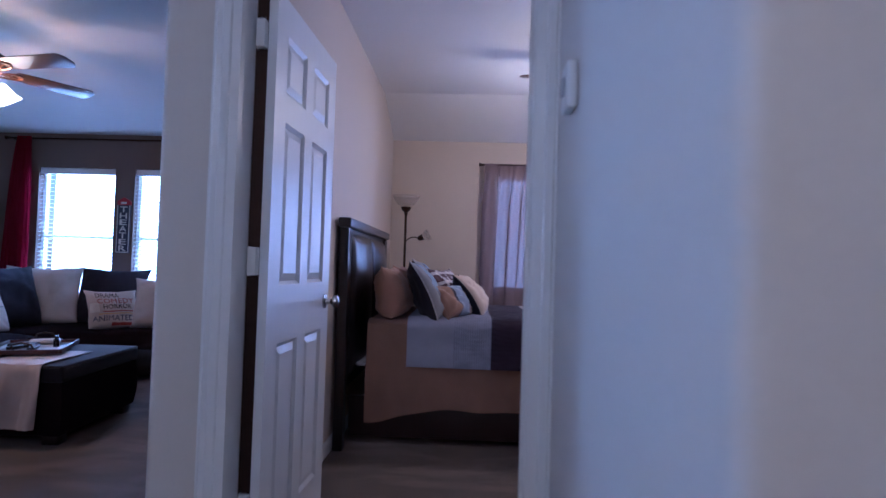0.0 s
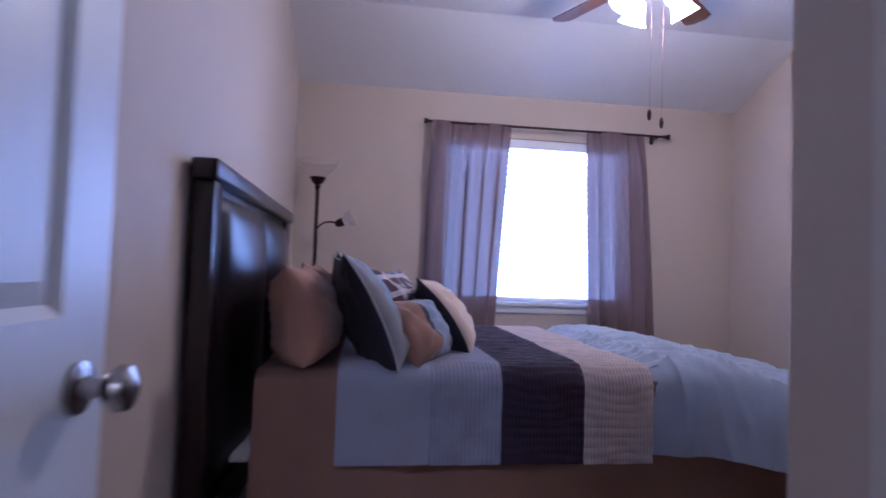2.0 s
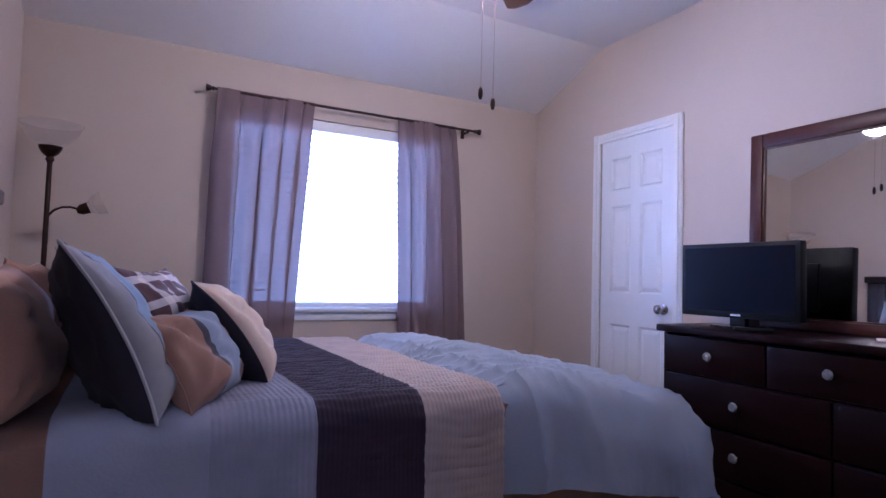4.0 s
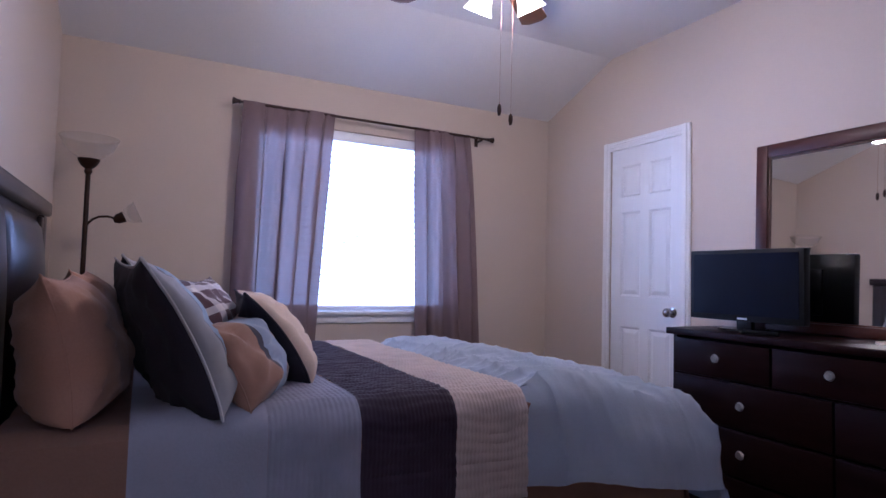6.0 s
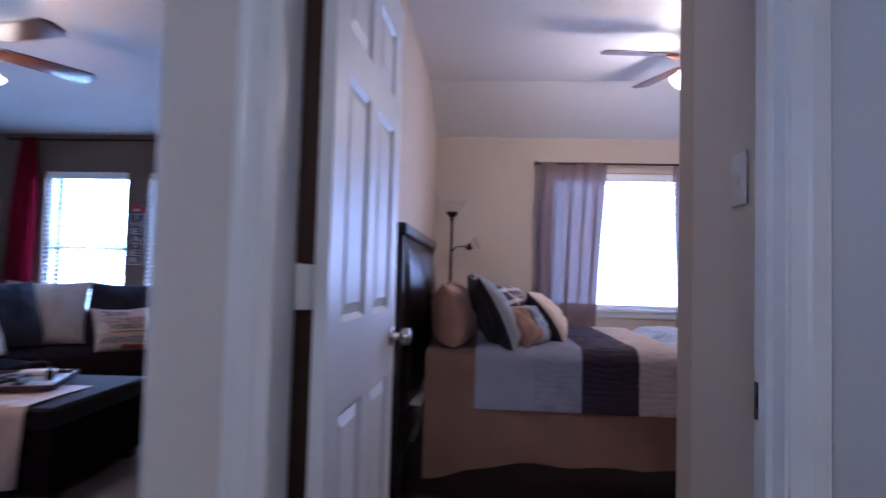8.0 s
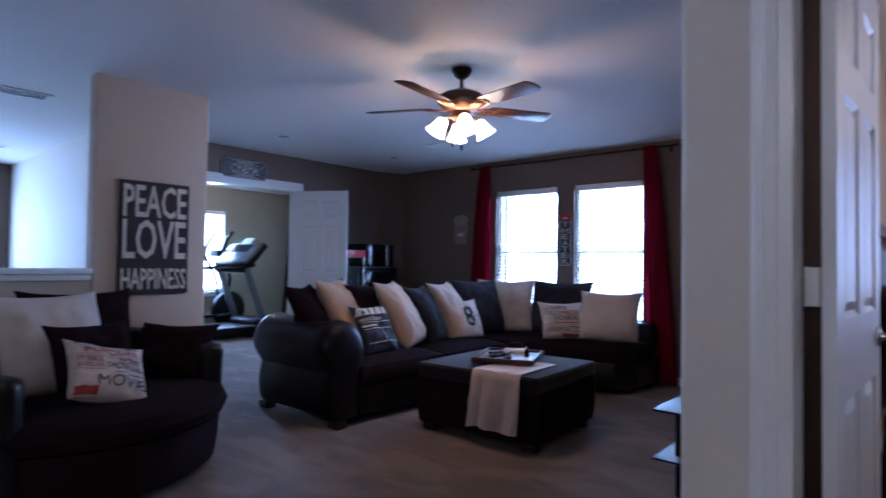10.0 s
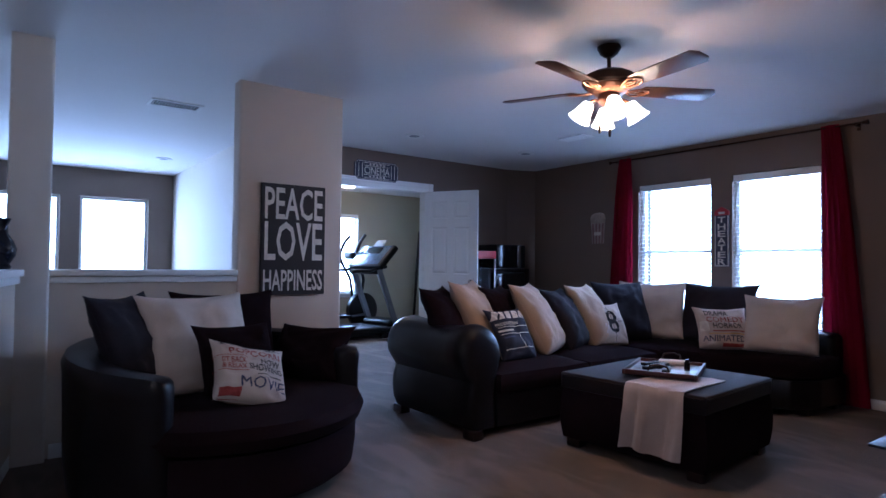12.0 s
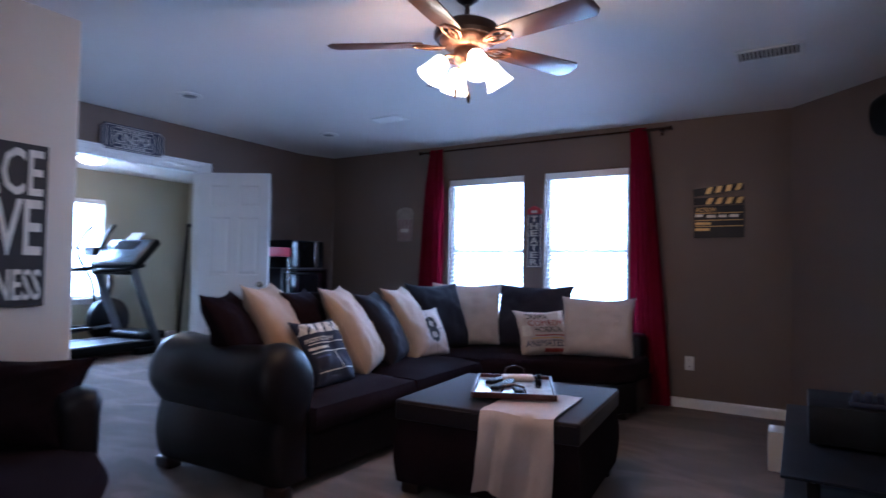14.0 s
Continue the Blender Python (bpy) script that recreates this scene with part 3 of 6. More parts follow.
# ---- doors ----
def panel_door(name, label, w, h, m, knob_sides=(1, -1), knob=NICKEL, hinges=True, kind="structure"):
    """A six-panel door: x from the hinge, y through the leaf, z up."""
    t = 0.018
    ob = new(name)
    ob.matrix_world = m
    tagged(ob, label, "door", kind=kind)
    st, mid = 0.115 * w / 0.8, 0.10 * w / 0.8
    xs = [(st, w / 2 - mid / 2), (w / 2 + mid / 2, w - st)]
    zs = [(0.22, 0.84), (1.04, 1.60), (1.70, h - 0.12)]
    boxes = [(0, -t, 0, st, t, h), (w - st, -t, 0, w, t, h), *[(w / 2 - mid / 2, -t, c, w / 2 + mid / 2, t, d) for c, d in zs]]
    for a, b in ((0, 0.22), (0.84, 1.04), (1.60, 1.70), (h - 0.12, h)):
        boxes.append((st, -t, a, w - st, t, b))
    boxes.append((st, -0.006, 0.2, w - st, 0.006, h - 0.1))
    part("leaf", B(*boxes), DOORW, ob, smooth=False)
    for a, b in xs:
        for c, d in zs:
            bm = bmesh.new()
            for s in (1, -1):
                lo = [bm.verts.new(p) for p in ((a, s * (t - 0.001), c), (b, s * (t - 0.001), c), (b, s * (t - 0.001), d), (a, s * (t - 0.001), d))]
                i1 = [bm.verts.new(p) for p in ((a + .014, s * (t - .011), c + .014), (b - .014, s * (t - .011), c + .014), (b - .014, s * (t - .011), d - .014), (a + .014, s * (t - .011), d - .014))]
                i2 = [bm.verts.new(p) for p in ((a + .040, s * (t - .003), c + .040), (b - .040, s * (t - .003), c + .040), (b - .040, s * (t - .003), d - .040), (a + .040, s * (t - .003), d - .040))]
                for k in range(4):
                    bm.faces.new((lo[k], lo[(k + 1) % 4], i1[(k + 1) % 4], i1[k]))
                    bm.faces.new((i1[k], i1[(k + 1) % 4], i2[(k + 1) % 4], i2[k]))
                bm.faces.new(i2)
            bmesh.ops.recalc_face_normals(bm, faces=list(bm.faces))
            part("panel", bm, DOORW, ob, smooth=False)
    for s in knob_sides:
        prof = [(0.0, 0), (0.031, 0.001), (0.031, 0.006), (0.013, 0.010), (0.011, 0.030), (0.020, 0.036), (0.028, 0.048), (0.026, 0.060), (0.014, 0.066), (0, 0.067)]
        part("knob", lathe(prof, 24, pose(w - 0.065, s * t, 0.955, -90 * s)), knob, ob, "satin nickel door knob")
    if hinges:
        for z in (0.33, 1.12, 1.86):
            part("hinge", B((-0.034, 0.012, z - 0.045, 0.004, 0.040, z + 0.045), (-0.014, 0.038, z - 0.047, -0.004, 0.046, z - 0.018), (-0.014, 0.038, z - 0.014, -0.004, 0.046, z + 0.014), (-0.014, 0.038, z + 0.018, -0.004, 0.046, z + 0.047), bev=0.001), WHITEPL, ob, "painted butt hinge")
    return ob


# leaf swung into the bedroom, close to the wall
panel_door("door_bedroom", "white six-panel bedroom door standing open", 0.722, 2.02, pose(-0.588, 2.045, 0.012, 0, 0, 88.0))
# dark strip set into the hinge gap in place of the shade behind the leaf
setting("jamb_gap_shade", B((-0.638, EY1 + 0.012, 0.0, -0.600, EY1 + 0.017, 2.02)), BRONZE, "dark brown strip added as the shade in the gap beside the door hinges", "trim")
panel_door("door_closet", "white six-panel closet door, closed", 0.59, 2.03, pose(EX + 0.02, CLOSET[1] - 0.01, 0.01, 0, 0, -90), hinges=False)
panel_door("door_gym", "white six-panel gym door standing open", 0.68, 2.03, pose(-6.44, 4.61, 0.01, 0, 0, 30))


# ---- windows and blinds ----
def window(name, axis, a0, a1, hole, sash=True, material=TRIM):
    """Frame, sashes, panes and sill in an opening."""
    u0, u1, z0, z1 = hole
    at = Matrix() if axis == "y" else Matrix(((0, 1, 0, 0), (1, 0, 0, 0), (0, 0, 1, 0), (0, 0, 0, 1)))
    ob = new(name)
    tagged(ob, "white framed window with bright daylight behind", "window", kind="structure")
    d = 1 if a1 > a0 else -1
    y0, y1 = a0 + d * 0.075, a0 + d * 0.125

    def bx(x0, ya, za, x1, yb, zb):
        return (x0, min(ya, yb), za, x1, max(ya, yb), zb)

    def put(bm):
        bm.transform(at)
        bmesh.ops.recalc_face_normals(bm, faces=list(bm.faces))
        return bm
    f = 0.04
    part("window_frame", put(B(bx(u0, y0, z0, u0 + f, y1, z1), bx(u1 - f, y0, z0, u1, y1, z1), bx(u0 + f, y0, z0, u1 - f, y1, z0 + f), bx(u0 + f, y0, z1 - f, u1 - f, y1, z1))), material, ob, smooth=False)
    zm = (z0 + z1) / 2
    if sash:
        part("meeting_rail", put(B(bx(u0 + f, y0 + d * 0.005, zm - 0.02, u1 - f, y1 - d * 0.005, zm + 0.02))), material, ob, smooth=False)
    for a, b in (((z0 + f, zm - 0.02), (zm + 0.02, z1 - f)) if sash else ((z0 + f, z1 - f),)):
        p = part("pane", put(B(bx(u0 + f, y0 + d * 0.022, a, u1 - f, y0 + d * 0.026, b))), GLASS, ob, smooth=False)
        p.visible_shadow = False
    part("window_sill", put(B(bx(u0 - 0.04, a0 - d * 0.035, z0 - 0.022, u1 + 0.04, a0 + d * 0.07, z0 + 0.002), bx(u0 - 0.03, a0 - d * 0.014, z0 - 0.075, u1 + 0.03, a0 - d * 0.001, z0 - 0.022), bev=0.003)), material, ob)
    return ob


window("window_1", "y", BY, BY2, BW, False)
window("window_2", "y", NY, NY2, LW1)
window("window_3", "y", NY, NY2, LW2)
window("window_4", "x", -10.0, -10.15, GW)
window("window_5", "x", -10.10, -10.25, VW1, False)
window("window_6", "x", -10.10, -10.25, VW2, False)


def blind(label, w, h, m, pitch=0.044, tilt=12):
    """Slatted blind: x along, y into the room, z down from the head at 0."""
    ob = thing("window_blind", label, "blind", m)
    part("headrail", B((0, -0.03, -0.065, w, 0.03, 0), bev=0.004), SLAT, ob)
    bm = B((0.004, -0.025, -0.0014, w - 0.004, 0.025, 0.0014))
    bm.transform(pose(0, 0, 0, tilt, 0, 0))
    slat = mesh_of("slat", bm, SLAT)
    n = int((h - 0.10) / pitch)
    for i in range(n):
        s = new("slat", slat)
        s.parent = ob
        s.location = (0, 0, -0.085 - i * pitch)
    part("bottom_rail", B((0, -0.026, -h, w, 0.026, -h + 0.022), bev=0.003), SLAT, ob)
    for x in (0.14, w - 0.14):
        part("ladder_cord", tube([(x, 0.026, -0.06), (x, 0.026, -h + 0.01)], 0.0014, 5), SLAT, ob)
    return ob


blind("white slatted blind over the bedroom window", 1.42, 1.19, pose(0.31, BY + 0.034, 2.105), tilt=-10)
blind("white slatted blind over the game room window", 0.84, 1.49, pose(-4.65, NY + 0.034, 2.085))
blind("white slatted blind over the game room window", 0.78, 1.49, pose(-3.57, NY + 0.034, 2.085))
blind("white slatted blind over the gym window", 0.88, 1.39, pose(-10.034, 4.73, 2.045, 0, 0, 90))


# ---- curtains ----
def drape(x0t, x1t, x0b, x1b, z1, z0, folds, depth, seed, nx=190, nz=26):
    """Hanging pleated cloth in the xz plane, from the top edge to the bottom edge."""
    rnd = random.Random(seed)
    ph = [rnd.uniform(0, 6.28) for _ in range(6)]
    bm = bmesh.new()
    g = []
    for j in range(nz + 1):
        v = j / nz
        row = []
        for i in range(nx + 1):
            u = i / nx
            a = u * folds * 6.283 + ph[0] + 0.5 * math.sin(v * 2.2 + ph[1]) + 0.8 * math.sin(u * 5 + ph[2])
            size = 0.75 + 0.5 * noise.noise(Vector((u * 4.0, v * 0.7, seed)))
            y = depth * (0.10 + 0.9 * min(1, v * 6)) * (0.65 + 0.35 * v) * size * math.sin(a) + 0.22 * depth * (0.2 + 0.8 * min(1, v * 8)) * math.sin(u * folds * 15.1 + ph[3] + v) + 0.006 * math.sin(v * 7 + u * 9 + ph[4])
            f = v ** 0.8
            x = (x0t + (x1t - x0t) * u) * (1 - f) + (x0b + (x1b - x0b) * u) * f
            tight = abs((x1t - x0t) * (1 - f) + (x1b - x0b) * f) / (folds * 6.283)
            x += tight * (0.6 + 1.7 * min(1, v * 5)) * size * math.cos(a)
            row.append(bm.verts.new((x, y, z1 + (z0 - z1) * v)))
        g.append(row)
    for j in range(nz):
        for i in range(nx):
            bm.faces.new((g[j][i], g[j][i + 1], g[j + 1][i + 1], g[j + 1][i]))
    return bm


def rod(label, x0, x1, y, z, wall_y, r=0.009):
    ob = thing("curtain_rod", label, "curtain rod", pose((x0 + x1) / 2, y, z))
    w = (x1 - x0) / 2
    part("bar", tube([(-w, 0, 0), (w, 0, 0)], r), BRONZE, ob)
    for s in (-1, 1):
        part("finial", lathe([(0.009, 0), (0.015, 0.006), (0.010, 0.014), (0.017, 0.03), (0.022, 0.048), (0.0, 0.052)], 16, pose(s * w, 0, 0, 0, 90 * s, 0)), BRONZE, ob)
        part("bracket", B((s * (w - 0.05) - 0.006, -0.006, -0.018, s * (w - 0.05) + 0.006, wall_y - y - 0.001, -0.006), (s * (w - 0.05) - 0.014, wall_y - y - 0.006, -0.045, s * (w - 0.05) + 0.014, wall_y - y - 0.001, 0.02)), BRONZE, ob)
    return ob


rod("thin dark bronze curtain rod above the bedroom window", 0.20, 1.95, 6.055, 2.175, BY)
for a, b, c, d, sd in ((0.215, 0.785, 0.19, 0.66, 3), (1.355, 1.80, 1.44, 1.93, 8)):
    cu = new("curtain", mesh_of("curtain", drape(a, b, c, d, 2.186, 0.06, 4.5, 0.042, sd), MAUVE, True))
    cu.location = (0, 6.05, 0)
    tagged(cu, "sheer mauve-grey curtain gathered on a thin rod", "curtain", "bedroom curtains")
rod("dark curtain rod close to the game room ceiling", -4.93, -2.44, 6.25, 2.385, NY)
for a, b, c, d, sd in ((-4.84, -4.68, -5.02, -4.67, 11), (-2.745, -2.60, -2.72, -2.38, 12)):
    cu = new("curtain", mesh_of("curtain", drape(a, b, c, d, 2.405, 0.02, 5, 0.026, sd), REDSHEER, True))
    cu.location = (0, 6.24, 0)
    tagged(cu, "deep red floor-length curtain", "curtain", "game room curtains")


# ---- soft goods ----
from mathutils.bvhtree import BVHTree


def pillow_mesh(w, h, t, seed=0, n=26, ear=0.05, crease=1.0, full=0.5, bend=0.0):
    """A knife-edge stuffed cushion: x wide, y high, z thick; front faces use slot 0, back faces slot 1."""
    rnd = random.Random(seed)
    off = Vector((rnd.uniform(0, 50), rnd.uniform(0, 50), 0))
    ph = [rnd.uniform(0, 6.28) for _ in range(8)]
    sag = rnd.uniform(0.10, 0.20)
    dent = rnd.uniform(0.35, 0.65)
    bm = bmesh.new()
    sides = []
    for s in (1, -1):
        g = []
        for j in range(n + 1):
            v = math.sin((-1 + 2 * j / n) * math.pi / 2 * 0.86) / math.sin(math.pi / 2 * 0.86)
            row = []
            for i in range(n + 1):
                u = math.sin((-1 + 2 * i / n) * math.pi / 2 * 0.86) / math.sin(math.pi / 2 * 0.86)
                au, av = abs(u), abs(v)
                pinch = 1 - 0.075 * (1 - av ** 2) * au ** 3
                pinch2 = 1 - (0.085 if v > 0 else 0.035) * (1 - au ** 2) * av ** 3
                corner = 1 + (ear if v > 0 else -0.05) * (au * av) ** (5 if v > 0 else 3)
                x, y = u * w / 2 * pinch * corner, v * h / 2 * pinch2 * corner
                edge = noise.noise(Vector((u * 3.1, v * 3.1, 4.0)) + off) * 0.005 * max(au, av) ** 3
                x, y = x * (1 + edge / w * 2), y * (1 + edge / h * 2)
                puff = max(0.0, (1 - au ** 2.8) * (1 - av ** (2.4 if v > 0 else 4.5))) ** full
                thick = t / 2 * (1 - sag * v) * puff
                wr = noise.noise(Vector((x * 6, y * 6, s * 3)) + off) * 0.018 + noise.noise(Vector((x * 17, y * 12, s)) + off) * 0.008
                wr -= (1 - abs(noise.noise(Vector((x * 8 + y * 5, y * 11 - x * 4, s * 5)) + off))) ** 6 * 0.012
                rad = 0.0
                for k, (cu_, cv_) in enumerate(((1, 1), (1, -1), (-1, 1), (-1, -1))):
                    dx, dy = (u - cu_) * w / 2, (v - cv_) * h / 2
                    d = math.hypot(dx, dy)
                    rad += math.sin(math.atan2(dy, dx) * 10 + ph[k]) * 0.0065 * math.exp(-((d - 0.085) / 0.055) ** 2)
                rim = min((1 - au) * w, (1 - av) * h) / 2
                run = x if (1 - av) * h < (1 - au) * w else y
                rad += math.sin(run * 95 + ph[4] + 2 * noise.noise(Vector((run * 9, s, seed)))) * 0.0028 * math.exp(-((rim - 0.03) / 0.022) ** 2)
                chop = 0.22 * t * math.exp(-((u - (dent - 0.5)) / 0.34) ** 2) * max(0.0, v - 0.35) * puff
                z = s * (thick - chop * 0.5) + (wr + rad) * crease * (0.35 + puff) * min(1, 4 * (1 - max(au, av)) + 0.08) + bend * (1 - av ** 2)
                row.append((x, y - chop * 0.9 * av, z))
            g.append(row)
        sides.append(g)
    verts = [[[None] * (n + 1) for _ in range(n + 1)] for _ in range(2)]
    for k in range(2):
        for j in range(n + 1):
            for i in range(n + 1):
                edge = i in (0, n) or j in (0, n)
                verts[k][j][i] = verts[0][j][i] if (k == 1 and edge) else bm.verts.new(sides[k][j][i])
    for k in range(2):
        for j in range(n):
            for i in range(n):
                q = [verts[k][j][i], verts[k][j][i + 1], verts[k][j + 1][i + 1], verts[k][j + 1][i]]
                f = bm.faces.new(q if k == 0 else q[::-1])
                f.material_index = k
    return bm


def cushion(label, w, h, t, m, front, back=None, seed=0, group="", name="throw_pillow", ear=0.03, full=0.5, bend=0.014, cord=None):
    bm = pillow_mesh(w, h, t, seed, ear=ear, full=full, bend=bend)
    ring = [tuple(v.co) for v in bm.verts if any(a.link_faces[0].material_index != a.link_faces[1].material_index for a in v.link_edges)]
    ob = new(name, mesh_of(name, bm, [front, back or front], True))
    ob.matrix_world = m
    ring.sort(key=lambda p: math.atan2(p[1] / h, p[0] / w))
    part("piping" if cord else "seam", tube(ring + ring[:1], 0.004 if cord else 0.0022, 6), cord or front, ob, "contrasting corded edge" if cord else "")
    return tagged(ob, label, "pillow", group)


def stand(x, y, z, h, lean, turn):
    """Pose of a cushion standing on z, facing along `turn` degrees from +x, leaning back."""
    c, s = math.cos(radians(lean)), math.sin(radians(lean))
    dx, dy = math.cos(radians(turn)), math.sin(radians(turn))
    return pose(x - dx * s * h / 2, y - dy * s * h / 2, z + c * h / 2, 90 - lean, 0, 90 + turn)


def print_on(ob, bm, x, y, t, material, name="print", turn=0.0):
    """Printed letters or bars that follow the bulge of a cushion's front."""
    bm.transform(pose(x, y, 0, 0, 0, turn))
    src = ob.data
    tree = BVHTree.FromPolygons([v.co.copy() for v in src.vertices], [tuple(p.vertices) for p in src.polygons])
    bmesh.ops.triangulate(bm, faces=list(bm.faces))
    for _ in range(3):
        long = [e for e in bm.edges if e.calc_length() > 0.014]
        if long:
            bmesh.ops.subdivide_edges(bm, edges=long, cuts=1)
            bmesh.ops.triangulate(bm, faces=list(bm.faces))
    for v in bm.verts:
        hit = tree.ray_cast(Vector((v.co.x, v.co.y, 0.5)), Vector((0, 0, -1)))
        v.co.z = (hit[0].z if hit[0] else 0) + 0.003 + (0.001 if v.co.z > 0 else 0)
    return part(name, bm, material, ob, smooth=False)


def flat_bar(w, h):
    n = max(2, int(w / 0.02))
    bm = bmesh.new()
    top = [bm.verts.new((-w / 2 + w * i / n, h / 2, 0)) for i in range(n + 1)]
    bot = [bm.verts.new((-w / 2 + w * i / n, -h / 2, 0)) for i in range(n + 1)]
    for i in range(n):
        bm.faces.new((bot[i], bot[i + 1], top[i + 1], top[i]))
    return bm


# ---- bedroom: bed ----
bed = thing("bed", "dark wooden bed with a padded leather headboard, made up", "bed", pose(-0.70, 4.53, 0))


def P(x):      # world to bed coordinates
    return x + 0.70


hb = part("headboard", B((P(-0.715), -0.75, 0.35, P(-0.675), 0.75, 1.354), bev=0.004), ESPRESSO, bed, "espresso-stained headboard")
for s in (-1, 1):
    part("post", B((P(-0.715), s * 0.79 - 0.04, 0.0, P(-0.655), s * 0.79 + 0.04, 1.354), bev=0.006), ESPRESSO, hb)
part("top_rail", B((P(-0.72), -0.855, 1.355, P(-0.64), 0.855, 1.415), bev=0.012, seg=3), ESPRESSO, hb)
for s in (-1, 1):
    part("stile", B((P(-0.675), s * 0.742 - 0.045, 0.36, P(-0.655), s * 0.742 + 0.008, 1.345), bev=0.006), ESPRESSO, hb)
for s in (-1, 1):
    y0, y1, z0, z1 = (0.006, 0.690, 0.42, 1.325) if s > 0 else (-0.690, -0.006, 0.42, 1.325)
    bm = bmesh.new()
    g = []
    for j in range(31):
        v = -1 + 2 * j / 30
        row = []
        for i in range(25):
            u = -1 + 2 * i / 24
            puff = (1 - u * u) * (1 - v ** 6)
            lip = min(1.0, 9 * (1 - abs(u)), 14 * (1 - abs(v))) ** 0.5
            swell = 0.012 * (1 - u * u) * (1 - v * v) + 0.004 * noise.noise(Vector((u * 2.2, v * 3, s * 4)))
            row.append(bm.verts.new((P(-0.673) + 0.022 * lip + puff * (0.046 + swell), (y0 + y1) / 2 + u * (y1 - y0) / 2, (z0 + z1) / 2 + v * (z1 - z0) / 2)))
        g.append(row)
    for j in range(30):
        for i in range(24):
            bm.faces.new((g[j][i], g[j][i + 1], g[j + 1][i + 1], g[j + 1][i]))
    bmesh.ops.recalc_face_normals(bm, faces=list(bm.faces))
    part("padded_panel", bm, HBLEATHER, hb, "padded dark leather panel")
for s in (-1, 1):
    part("side_rail", B((P(-0.655), s * 0.64 - 0.015, 0.05, P(1.42), s * 0.64 + 0.015, 0.30), bev=0.004), ESPRESSO, bed)
part("foot_rail", B((P(1.38), -0.655, 0.05, P(1.41), 0.655, 0.30), bev=0.004), ESPRESSO, bed)
for x in (0.5, 1.40):
    for s in (-1, 1):
        part("leg", B((P(x) - 0.03, s * 0.62 - 0.03, 0, P(x) + 0.03, s * 0.62 + 0.03, 0.06), bev=0.004), ESPRESSO, bed)
part("pad", B((P(-0.63), -0.60, 0.478, P(-0.57), 0.60, 0.498), bev=0.006), OFFWHITE, bed, "edge of a pale mattress pad")
part("box_spring", B((P(-0.545), -0.615, 0.302, P(1.36), 0.615, 0.52), bev=0.02), OFFWHITE, bed)
part("mattress", B((P(-0.545), -0.615, 0.525, P(1.30), 0.615, 0.705), bev=0.05, seg=4), OFFWHITE, bed)


